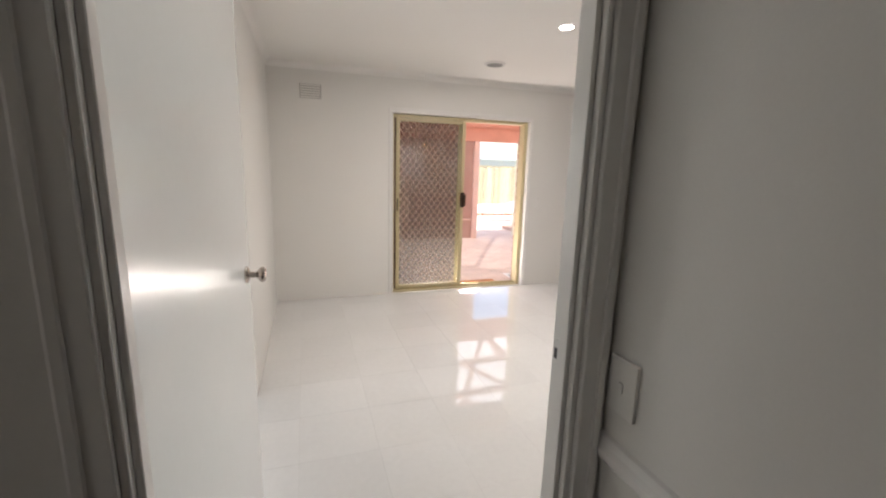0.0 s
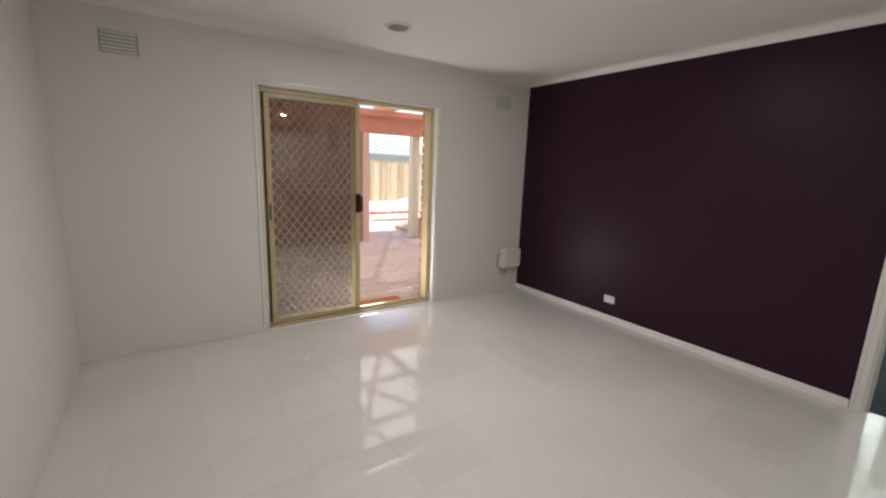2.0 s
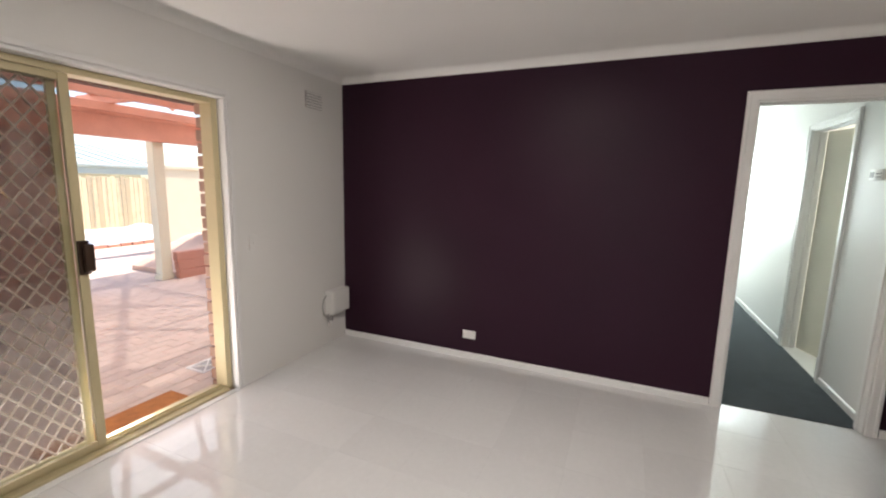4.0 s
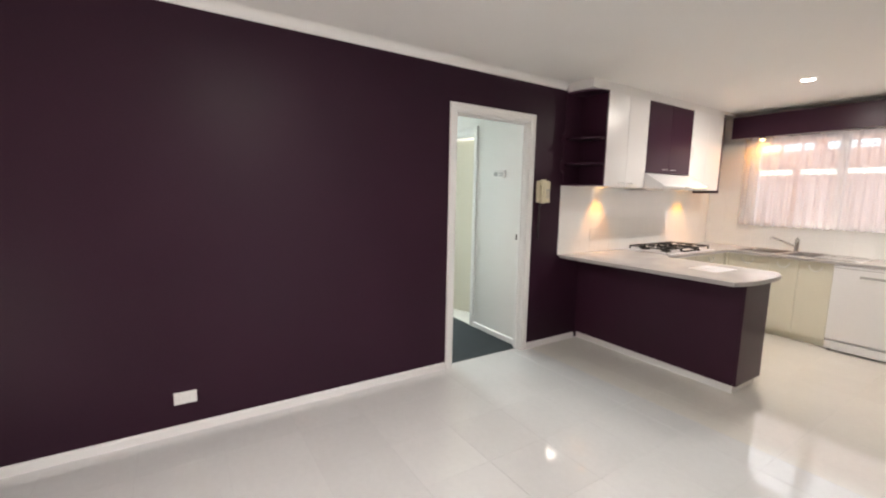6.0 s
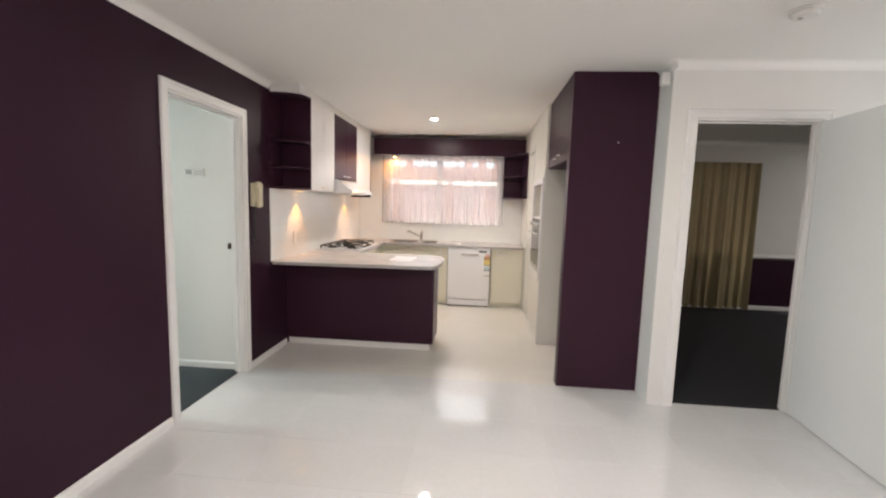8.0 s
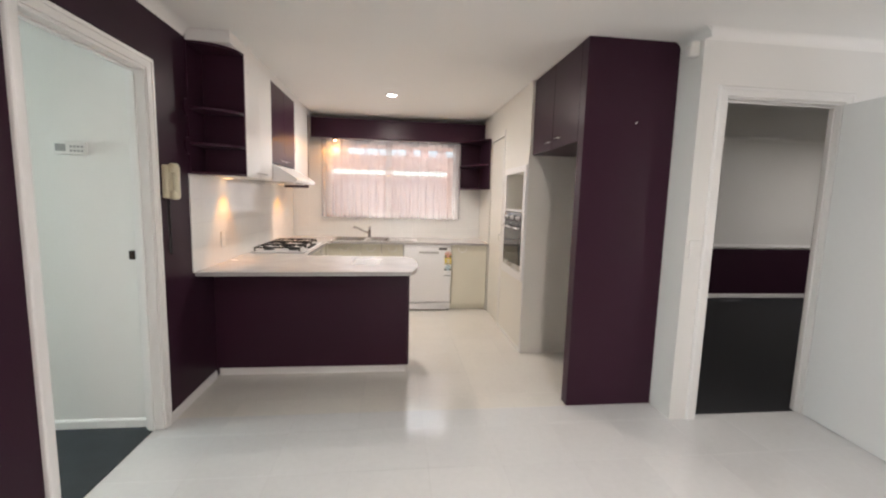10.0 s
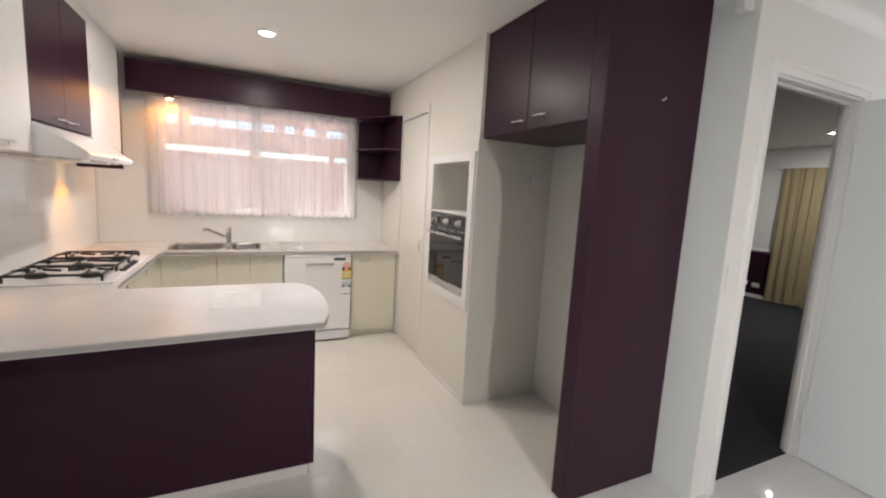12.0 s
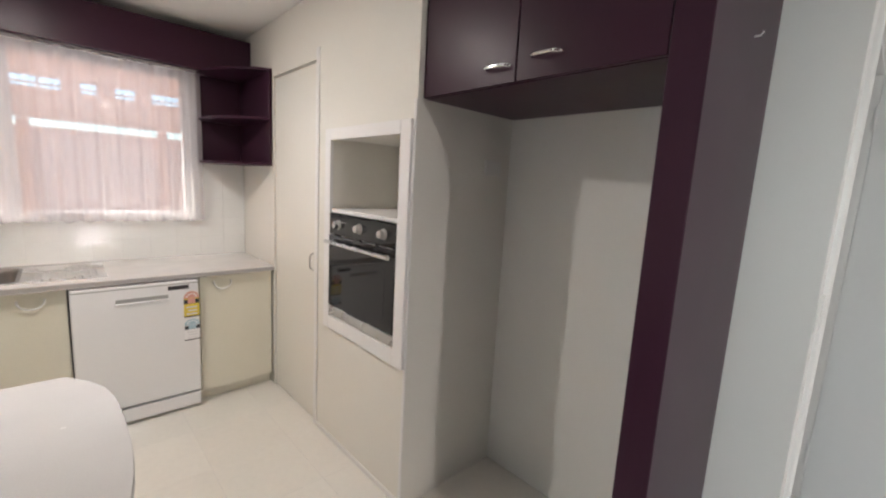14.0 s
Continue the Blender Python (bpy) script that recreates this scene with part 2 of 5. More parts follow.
def part(name, bm, mat, parent=None, label="", smooth=False):
    """One mesh object; its geometry is given in world coordinates."""
    me = bpy.data.meshes.new(name)
    bmesh.ops.recalc_face_normals(bm, faces=bm.faces)
    bm.to_mesh(me)
    bm.free()
    me.materials.append(mat)
    if smooth:
        for p in me.polygons:
            p.use_smooth = True
        me.set_sharp_from_angle(angle=radians(40))
    ob = new(name, me)
    o = origin.get(parent, Vector((0, 0, 0)))
    if parent is not None:
        me.transform(Matrix.Translation(-o))
        ob.parent = parent
    origin[ob] = o
    return tagged(ob, label)


def structure(name, bm, mat, label, category, smooth=False):
    return tagged(part(name, bm, mat, None, "", smooth), label, category, kind="structure")


def box(bm, x0, x1, y0, y1, z0, z1):
    v = [bm.verts.new((x, y, z)) for x in (x0, x1) for y in (y0, y1) for z in (z0, z1)]
    for f in ((0, 1, 3, 2), (4, 6, 7, 5), (0, 4, 5, 1), (2, 3, 7, 6), (0, 2, 6, 4), (1, 5, 7, 3)):
        bm.faces.new([v[i] for i in f])
    return bm


def boxes(*bounds, bevel=0.0, seg=2):
    bm = bmesh.new()
    for b in bounds:
        box(bm, *b)
    if bevel:
        bmesh.ops.bevel(bm, geom=list(bm.edges), offset=bevel, segments=seg, profile=0.5, affect="EDGES")
    return bm


def tube(bm, pts, r, n=8, cap=True):
    """A round bar along a line of points."""
    pts = [Vector(p) for p in pts]
    rings = []
    for i, p in enumerate(pts):
        d = (pts[min(i + 1, len(pts) - 1)] - pts[max(i - 1, 0)]).normalized()
        side = d.cross(Vector((0.3, 0.5, 0.81))).normalized()
        up = side.cross(d)
        rings.append([bm.verts.new(p + r * (math.cos(a) * side + math.sin(a) * up)) for a in (2 * math.pi * k / n for k in range(n))])
    for a, b in zip(rings, rings[1:]):
        for k in range(n):
            bm.faces.new((a[k], a[(k + 1) % n], b[(k + 1) % n], b[k]))
    if cap:
        bm.faces.new(rings[0])
        bm.faces.new(rings[-1])
    return bm


def lathe(bm, profile, m=None, n=24):
    """A turned shape from (radius, height) pairs about the z axis, placed by m."""
    m = m or Matrix.Identity(4)
    rings = []
    for r, z in profile:
        rings.append([bm.verts.new(m @ Vector((r * math.cos(a), r * math.sin(a), z))) for a in (2 * math.pi * k / n for k in range(n))])
    for a, b in zip(rings, rings[1:]):
        for k in range(n):
            bm.faces.new((a[k], a[(k + 1) % n], b[(k + 1) % n], b[k]))
    bm.faces.new(rings[0])
    bm.faces.new(rings[-1])
    return bm


def prism(bm, outline, z0, z1):
    """An upright prism over an outline of (x, y) points."""
    low, top = ([bm.verts.new((x, y, z)) for x, y in outline] for z in (z0, z1))
    bm.faces.new(low)
    bm.faces.new(top)
    for k in range(len(outline)):
        j = (k + 1) % len(outline)
        bm.faces.new((low[k], low[j], top[j], top[k]))
    return bm


def sweep(bm, profile, a, b, out):
    """A moulding from a to b: profile of (out, up) offsets."""
    a, b, out = Vector(a), Vector(b), Vector(out)
    ra, rb = ([bm.verts.new(p + u * out + Vector((0, 0, w))) for u, w in profile] for p in (a, b))
    bm.faces.new(ra)
    bm.faces.new(rb)
    for k in range(len(profile)):
        j = (k + 1) % len(profile)
        bm.faces.new((ra[k], ra[j], rb[j], rb[k]))
    return bm


def facing(way, plane):
    """Bounds for boxes on a face: u runs along it, d stands out of it."""
    s = 1 if way[0] == "+" else -1

    def at(u0, u1, d0, d1, z0, z1):
        p, q = sorted((plane + s * d0, plane + s * d1))
        u0, u1 = sorted((u0, u1))
        return (p, q, u0, u1, z0, z1) if way[1] == "x" else (u0, u1, p, q, z0, z1)

    def point(u, d, z):
        return (plane + s * d, u, z) if way[1] == "x" else (u, plane + s * d, z)

    return at, point


def wall(name, axis, p0, p1, s0, s1, openings, mat, label, z1=H):
    """A wall along an axis, with openings (from, to, bottom, top) through it."""
    bm = bmesh.new()
    ss = sorted({s0, s1, *(v for o in openings for v in o[:2])})
    zs = sorted({0.0, z1, *(v for o in openings for v in o[2:])})
    for a, c in zip(ss, ss[1:]):
        for lo, hi in zip(zs, zs[1:]):
            m, n = (a + c) / 2, (lo + hi) / 2
            if not any(o[0] < m < o[1] and o[2] < n < o[3] for o in openings):
                box(bm, *((a, c, p0, p1, lo, hi) if axis == "x" else (p0, p1, a, c, lo, hi)))
    bmesh.ops.remove_doubles(bm, verts=bm.verts, dist=1e-5)
    seen = {}
    for f in bm.faces:
        seen.setdefault(frozenset(f.verts), []).append(f)
    bmesh.ops.delete(bm, geom=[f for g in seen.values() if len(g) > 1 for f in g], context="FACES_ONLY")
    return structure(name, bm, mat, label, "wall")


def bow_handle(parent, point, u, z, length=0.1, mat=None, upright=False, name="handle", label=""):
    bm = bmesh.new()
    pts = []
    for k in range(9):
        a = -1 + k / 4
        d = 0.022 * math.sqrt(max(0, 1 - a ** 4)) + 0.001
        s = a * length / 2
        pts.append(point(u, d, z + s) if upright else point(u + s, d, z))
    tube(bm, pts, 0.005, 8)
    return part(name, bm, mat or CHROME, parent, label, True)


def arc_handle(parent, point, u, z, width=0.1, drop=0.045, mat=None):
    """A half-ring pull hanging under its two fixings."""
    bm = bmesh.new()
    tube(bm, [point(u + math.cos(a) * width / 2, 0.012, z - math.sin(a) * drop) for a in (math.pi * k / 12 for k in range(13))], 0.005, 8)
    for s in (-1, 1):
        tube(bm, [point(u + s * width / 2, 0.0, z), point(u + s * width / 2, 0.014, z)], 0.006, 8)
    return part("handle", bm, mat or PLASTIC, parent, "pale half-ring pull handle", True)


def wall_plate(name, way, plane, u, z, w, h, label, category, knobs=1, mat=None):
    at, point = facing(way, plane)
    t = thing(name, point(u, 0, z - h / 2), label, category)
    plate = part("cover_plate", boxes(at(u - w / 2, u + w / 2, 0, 0.009, z - h / 2, z + h / 2), bevel=0.003), mat or PLASTIC, t)
    for k in range(knobs):
        c = u + (k - (knobs - 1) / 2) * w * 0.45
        part("rocker", boxes(at(c - 0.006, c + 0.006, 0.009, 0.013, z - 0.011, z + 0.011), bevel=0.002), mat or PLASTIC, t)
    return t


# ---- floors and ceiling ----
floor = structure("floor", boxes((-4.0, 4.03, Y0 - 0.02, Y1 + 0.0, -0.12, -0.0008)), GROUT, "white polished square floor tiles with thin grey joints", "floor")
structure("floor_bedroom", boxes((-4.75, 0.745, -2.66, 0.625, -0.0025, 0.006)), CARPET, "charcoal black bedroom carpet with short pile", "carpet")
structure("floor_hall", boxes((4.031, 8.0, 0.54, 1.62, -0.12, 0.005)), HCARPET, "dark slate grey hallway carpet", "carpet")
structure("floor_bathroom", boxes((4.1, 6.3, -1.05, 0.539, -0.12, 0.0)), WTILE, "white bathroom floor tiles seen through a doorway", "floor")
structure("ceiling", boxes((-5.1, 8.1, -2.80, Y1 + 0.12, H, H + 0.12)), CEIL, "flat white painted plaster ceiling", "ceiling")

# ---- walls ----
SD0, SD1, SDH = 1.045, 2.740, 2.030          # sliding door opening
HD0, HD1, HDH = 0.570, 1.342, 2.045         # hall doorway
BD0, BD1, BDH = -0.135, 0.672, 2.05         # bedroom doorway
wall("wall_north", "x", Y1, Y1 + 0.11, X0 - 0.13, X1 + 0.09, [(SD0, SD1, 0, SDH)], WALL, "white painted wall round the sliding door")
east = wall("wall_east", "y", X1, X1 + 0.09, Y0, Y1, [(HD0, HD1, 0, HDH)], PURPLE, "dark aubergine painted feature wall")
wall("wall_west", "y", X0 - 0.13, X0, 2.53, Y1, [], WALL, "white painted wall that ends in a square nib")
wall("wall_bedroom", "x", 0.59, DY, -5.0, 0.844, [(BD0, BD1, 0, BDH)], WALL, "white painted wall with the bedroom doorway")
wall("wall_return", "y", 0.745, 0.844, 0.43, 0.59, [], WALL, "short white wall return beside the tall cupboard")
wall("wall_recess", "y", 0.745, 0.886, Y0, 0.43, [], WALL, "white wall behind the fridge recess")
wall("wall_south", "x", Y0 - 0.14, Y0, 0.886, X1 + 0.09, [(1.82, 3.52, 1.13, 2.13)], WALL, "white kitchen wall with a wide window")
wall("wall_bedroom_south", "x", -2.80, -2.66, -4.85, 0.745, [(-1.75, -0.35, 0.75, 2.05)], WALL, "white bedroom wall with a dark dado")
wall("wall_bedroom_west", "y", -4.85, -4.75, -2.66, 0.59, [], WALL, "white bedroom end wall")
wall("wall_far_west", "y", -4.1, -4.0, DY, Y1, [(0.95, 2.45, 0.7, 2.1)], WALL, "white wall of the adjoining room")
wall("wall_north_west", "x", Y1, Y1 + 0.11, -4.1, X0 - 0.13, [(-2.45, -0.93, 0, 2.1)], WALL, "white wall of the adjoining room with a glazed door")
wall("wall_hall_south", "x", 0.44, 0.54, X1 + 0.09, 8.0, [(4.80, 5.62, 0, 2.05)], WALL, "white hallway wall with a doorway")
wall("wall_hall_north", "x", 1.62, 1.70, X1 + 0.09, 8.0, [], WALL, "white hallway wall")
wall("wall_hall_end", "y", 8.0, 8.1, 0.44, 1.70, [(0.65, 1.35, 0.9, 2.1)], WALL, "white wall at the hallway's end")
wall("wall_bath", "x", -1.15, -1.05, 4.0, 6.4, [(4.75, 5.65, 1.2, 2.0)], WALL, "pale bathroom wall with an added unseen window")
wall("wall_bath_west", "y", 4.066, 4.1, -1.05, 0.44, [], WALL, "pale bathroom side wall")
wall("wall_bath_east", "y", 6.3, 6.4, -1.05, 0.44, [], WALL, "pale bathroom side wall")

# cornices
COVE = [(0, 0)] + [(0.058 - 0.057 * math.sin(a), -0.058 + 0.057 * math.cos(a)) for a in (math.pi / 2 * k / 8 for k in range(9))]
bm = bmesh.new()
sweep(bm, COVE, (X1, 0.13, H), (X1, Y1, H), (-1, 0, 0))
sweep(bm, COVE, (X0, Y1, H), (X1, Y1, H), (0, -1, 0))
sweep(bm, COVE, (X0, 2.53, H), (X0, Y1, H), (1, 0, 0))
sweep(bm, COVE, (-4.0, DY, H), (0.844, DY, H), (0, 1, 0))
sweep(bm, COVE, (0.844, 0.44, H), (0.844, DY + 0.052, H), (1, 0, 0))
sweep(bm, COVE, (-4.75, -2.66, H), (0.745, -2.66, H), (0, 1, 0))
structure("cornice", bm, CEIL, "white cove cornice along the wall tops", "cornice", True)

# skirtings
SKIRT = [(0, 0.0), (0.012, 0.0), (0.012, 0.042), (0.009, 0.049), (0.003, 0.054), (0, 0.054)]
bm = bmesh.new()
sweep(bm, SKIRT, (X1, HD1 + 0.062, 0), (X1, Y1 - 0.001, 0), (-1, 0, 0))
sweep(bm, SKIRT, (X1, -0.14, 0), (X1, HD0 - 0.062, 0), (-1, 0, 0))
sweep(bm, SKIRT, (X1 + 0.102, 0.54, 0.005), (4.74, 0.54, 0.005), (0, 1, 0))
sweep(bm, SKIRT, (5.68, 0.54, 0.005), (8.0, 0.54, 0.005), (0, 1, 0))
sweep(bm, SKIRT, (-4.75, -2.656, 0.006), (0.745, -2.656, 0.006), (0, 1, 0))
structure("baseboard", bm, TRIM, "low white painted skirting board", "skirting")

# bedroom dado: dark paint under a white rail
for nm, b in (("dado_south", (-4.75, 0.741, -2.66, -2.656, 0.07, 0.76)), ("dado_west", (-4.75, -4.746, -2.655, 0.589, 0.07, 0.76)), ("dado_east", (0.741, 0.745, -2.656, 0.589, 0.0, 0.70))):
    structure(nm, boxes(b), PURPLE, "dark aubergine paint below the dado rail", "dado")
bm = bmesh.new()
RAIL = [(0, 0), (0.010, 0.006), (0.022, 0.02), (0.022, 0.035), (0.012, 0.045), (0.008, 0.06), (0, 0.065)]
sweep(bm, RAIL, (-4.746, -2.63, 0.765), (-4.746, 0.589, 0.765), (1, 0, 0))
sweep(bm, SKIRT, (-4.746, -2.64, 0.006), (-4.746, 0.589, 0.006), (1, 0, 0))
sweep(bm, RAIL, (-4.75, -2.656, 0.765), (0.74, -2.656, 0.765), (0, 1, 0))
sweep(bm, RAIL, (0.745, -2.63, 0.825), (0.745, 0.589, 0.825), (-1, 0, 0))
sweep(bm, [(0, 0), (0.012, 0.004), (0.012, 0.018), (0, 0.022)], (0.745, -2.63, 0.705), (0.745, 0.589, 0.705), (-1, 0, 0))
structure("dado_rail", bm, TRIM, "white moulded dado rail in the bedroom", "rail")

# ---- door frames ----


def architrave(name, way, plane, u0, u1, top, label):
    """Moulded casing round an opening, on one face of a wall."""
    at, point = facing(way, plane)
    t = tagged(thing(name, point((u0 + u1) / 2, 0, 0), label, "architrave"), kind="structure")
    section = [(0, 0), (0, 0.011), (0.003, 0.013), (0.034, 0.013), (0.037, 0.018), (0.050, 0.019), (0.056, 0.015), (0.058, 0.010), (0.058, 0)]
    for nm, a, c in (("casing", (u0, -1, 0), (u0, -1, 1)), ("casing", (u1, 1, 0), (u1, 1, 1)), ("head_casing", (u0, -1, 1), (u1, 1, 1))):
        bm = bmesh.new()
        rings = [[bm.verts.new(point(u + s * o, d, (top + o) * up)) for o, d in section] for u, s, up in (a, c)]
        for k in range(len(section)):
            n = (k + 1) % len(section)
            bm.faces.new((rings[0][k], rings[0][n], rings[1][n], rings[1][k]))
        for ring in rings:
            bm.faces.new(ring)
        part(nm, bm, TRIM, t)
    return t


def jamb(name, way, p0, p1, u0, u1, top, stop, label):
    """Lining of an opening from face p0 to p1, with a door stop."""
    at, _ = facing("+" + way, 0.0)
    t = 0.014
    bm = boxes(at(u0, u0 + t, p0, p1, 0, top), at(u1 - t, u1, p0, p1, 0, top), at(u0 + t, u1 - t, p0, p1, top - t, top),
               at(u0 + t, u0 + t + 0.012, stop, stop + 0.03, 0, top - t), at(u1 - t - 0.012, u1 - t, stop, stop + 0.03, 0, top - t),
               at(u0 + t + 0.012, u1 - t - 0.012, stop, stop + 0.03, top - t - 0.012, top - t), bevel=0.002, seg=1)
    return structure(name, bm, TRIM, label, "door frame")


architrave("architrave_hall", "-x", X1, HD0, HD1, HDH, "white moulded architrave on the dark wall")
architrave("architrave_hall_back", "+x", X1 + 0.09, HD0, HD1, HDH, "white moulded architrave in the hallway")
jamb("door_frame_hall", "x", X1 - 0.002, X1 + 0.092, HD0, HD1, HDH, 4.02, "white painted door lining of the hallway")
architrave("architrave_bedroom", "+y", DY, BD0, BD1, BDH, "white moulded architrave round the bedroom doorway")
architrave("architrave_bedroom_back", "-y", 0.59, BD0, BD1, BDH, "white moulded architrave on the bedroom side")
jamb("door_frame_bedroom", "y", 0.588, DY + 0.002, BD0, BD1, BDH, 0.605, "white painted door lining of the bedroom")
architrave("architrave_bathroom", "+y", 0.54, 4.80, 5.62, 2.05, "white architrave in the hallway")
jamb("door_frame_bathroom", "y", 0.438, 0.542, 4.80, 5.62, 2.05, 0.46, "cream door lining")


def round_knob(parent, point, u, z, side=1):
    at = Matrix.Translation(point(u, 0, z)) @ (Vector(point(u, side, z)) - Vector(point(u, 0, z))).to_track_quat("Z", "Y").to_matrix().to_4x4()
    bm = bmesh.new()
    lathe(bm, [(0.030, 0), (0.030, 0.004), (0.024, 0.009), (0.011, 0.012), (0.010, 0.034), (0.018, 0.040), (0.026, 0.048), (0.027, 0.056), (0.022, 0.064), (0.010, 0.067)], at, 28)
    return part("door_knob", bm, SATIN, parent, "satin nickel round knob", True)


# open bedroom door, swung into the room
LX, LY0, LY1 = -0.124, DY + 0.004, 1.524
bdoor = tagged(thing("door_1", (LX, LY0, 0.0), "open flush white gloss-painted door with satin knobs", "door"), kind="structure")
part("door_leaf", boxes((LX - 0.035, LX, LY0, LY1, 0.008, 2.035), bevel=0.002), DOORP, bdoor)
_, pf = facing("+x", LX)
round_knob(bdoor, pf, 1.464, 1.058)
_, pb = facing("-x", LX - 0.035)
round_knob(bdoor, pb, 1.464, 1.058)
part("latch_plate", boxes((LX - 0.029, LX - 0.006, LY1, LY1 + 0.002, 1.0, 1.11)), STEEL, bdoor, "steel latch plate")
for z in (0.25, 1.85):
    part("hinge", tube(bmesh.new(), [(LX + 0.006, LY0 - 0.004, z - 0.05), (LX + 0.006, LY0 - 0.004, z + 0.05)], 0.006, 8), TRIM, bdoor)
bdoor.rotation_euler = (0, 0, radians(-4.6))
strike = thing("strike_plate", (BD1 - 0.019, 0.65, 1.0), "small painted strike plate with a dark latch hole", "strike plate")
part("plate", boxes((BD1 - 0.0165, BD1 - 0.014, 0.643, 0.667, 1.020, 1.078), bevel=0.001), TRIM, strike)
part("latch_hole", boxes((BD1 - 0.0175, BD1 - 0.0165, 0.650, 0.660, 1.036, 1.060)), BLACKP, strike)

# bathroom door, ajar
ang = radians(-20)
bath = tagged(thing("door_2", (5.60, 0.44, 0.0), "cream painted flush bathroom door standing ajar", "door"), kind="structure")
lf = part("door_leaf", boxes((5.60 - 0.77, 5.60, 0.40, 0.435, 0.012, 2.03), bevel=0.002), CREAM, bath)
bath.rotation_euler = (0, 0, -ang)

# ---- sliding door ----
sd = tagged(thing("sliding_door", (1.9, Y1 + 0.1, 0), "primrose aluminium sliding door, half open, with security screen", "sliding door"), kind="structure")
FA, FB, FT = Y1 + 0.058, Y1 + 0.165, SDH - 0.022      # frame: inner and outer face, top
L0, L1 = SD0 + 0.020, SD1 - 0.020
part("frame_jamb", boxes((L0, L0 + 0.022, FA, FB, 0.0, FT), bevel=0.003), PRIM, sd)
part("frame_jamb", boxes((L1 - 0.045, L1, FA, FB, 0.0, FT), bevel=0.003), PRIM, sd)
part("frame_head", boxes((L0 + 0.022, L1 - 0.045, FA, FB, FT - 0.034, FT), bevel=0.003), PRIM, sd)
# dark strips stand in for the shade in the frame's gaps
part("weather_seal", boxes((L0 + 0.022, L0 + 0.046, FA + 0.03, FB - 0.02, 0.03, FT - 0.034), (L0 + 0.046, 1.90, FA + 0.034, FB - 0.02, FT - 0.058, FT - 0.034)), BROWNT, sd, "dark strip standing in for the shaded frame gap")
part("sill_track", boxes((L0 + 0.022, L1 - 0.045, FA - 0.03, FB + 0.02, 0.0, 0.020), (L0 + 0.022, L1 - 0.045, FA + 0.018, FA + 0.024, 0.020, 0.036),
                         (L0 + 0.022, L1 - 0.045, FA + 0.058, FA + 0.064, 0.020, 0.036), bevel=0.002, seg=1), PRIM, sd)


def panel(u0, u1, y0, y1, nm, stile, rail, mat):
    return part(nm, boxes((u0, u0 + stile, y0, y1, 0.037, FT - 0.036), (u1 - stile, u1, y0, y1, 0.037, FT - 0.036),
                          (u0 + stile, u1 - stile, y0, y1, 0.037, 0.037 + rail), (u0 + stile, u1 - stile, y0, y1, FT - 0.036 - rail, FT - 0.036), bevel=0.003), mat, sd)


g1 = panel(1.110, 1.925, FA + 0.008, FA + 0.032, "glass_panel", 0.042, 0.035, PRIM)
pane = part("pane", boxes((1.152, 1.883, FA + 0.018, FA + 0.023, 0.072, FT - 0.071)), GLASS, g1)
pane.visible_shadow = False
g2 = panel(1.100, 1.893, FA + 0.060, FA + 0.084, "screen_panel", 0.036, 0.034, PRIM)
u0, u1, z0, z1, yy = 1.136, 1.857, 0.071, FT - 0.070, FA + 0.072
bm = bmesh.new()
pitch, rise = 0.074, 0.096
for s in (-1, 1):
    for k in range(-60, 80):
        # a bar that starts at the panel's foot, clipped to the panel
        ua, slope = u0 + k * pitch, s * rise / pitch
        lo, hi = sorted((ua, ua + (z1 - z0) / slope))
        a, c = max(lo, u0), min(hi, u1)
        if c - a > 0.004:
            tube(bm, [(a, yy - 0.004 + s * 0.002, z0 + (a - ua) * slope), (c, yy - 0.004 + s * 0.002, z0 + (c - ua) * slope)], 0.0054, 5, False)
part("diamond_grille", bm, GRILLE, g2, "pale bronze diamond security grille")
part("fly_wire", boxes((u0, u1, yy + 0.007, yy + 0.0075, z0, z1)), FLYWIRE, g2, "dark fly wire mesh")
lock = part("lock_body", boxes((1.880, 1.930, FA - 0.012, FA + 0.008, 0.99, 1.165), bevel=0.006), BRASSY, sd, "dark bronze lock")
part("pull", boxes((1.893, 1.941, FA - 0.040, FA - 0.012, 1.005, 1.150), bevel=0.013, seg=3), BRASSY, lock, "", True)
part("finger_pull", boxes((1.120, 1.136, FA + 0.001, FA + 0.008, 0.95, 1.09), bevel=0.003), BRASSY, sd)
bm = boxes((SD0, SD0 + 0.0195, Y1 - 0.006, FB, 0, SDH - 0.0215), (SD1 - 0.0195, SD1, Y1 - 0.006, FB, 0, SDH - 0.0215), (SD0, SD1, Y1 - 0.006, FB, SDH - 0.0205, SDH), bevel=0.006, seg=3)
structure("trim_slider", bm, TRIM, "white rounded reveal lining of the sliding door", "trim")
bm = boxes((SD0 - 0.030, SD0 - 0.001, Y1 - 0.012, Y1 - 0.0002, 0, SDH + 0.030), (SD1 + 0.001, SD1 + 0.030, Y1 - 0.012, Y1 - 0.0002, 0, SDH + 0.030), (SD0 - 0.001, SD1 + 0.001, Y1 - 0.012, Y1 - 0.0002, SDH + 0.001, SDH + 0.030), bevel=0.004)
structure("trim_slider_face", bm, TRIM, "slim white bead round the sliding door", "trim")
structure("sill_slider", boxes((SD0 + 0.0197, SD1 - 0.0197, Y1 - 0.02, FA - 0.031, -0.004, 0.006), bevel=0.002, seg=1), TRIM, "white sill strip before the door track", "sill")

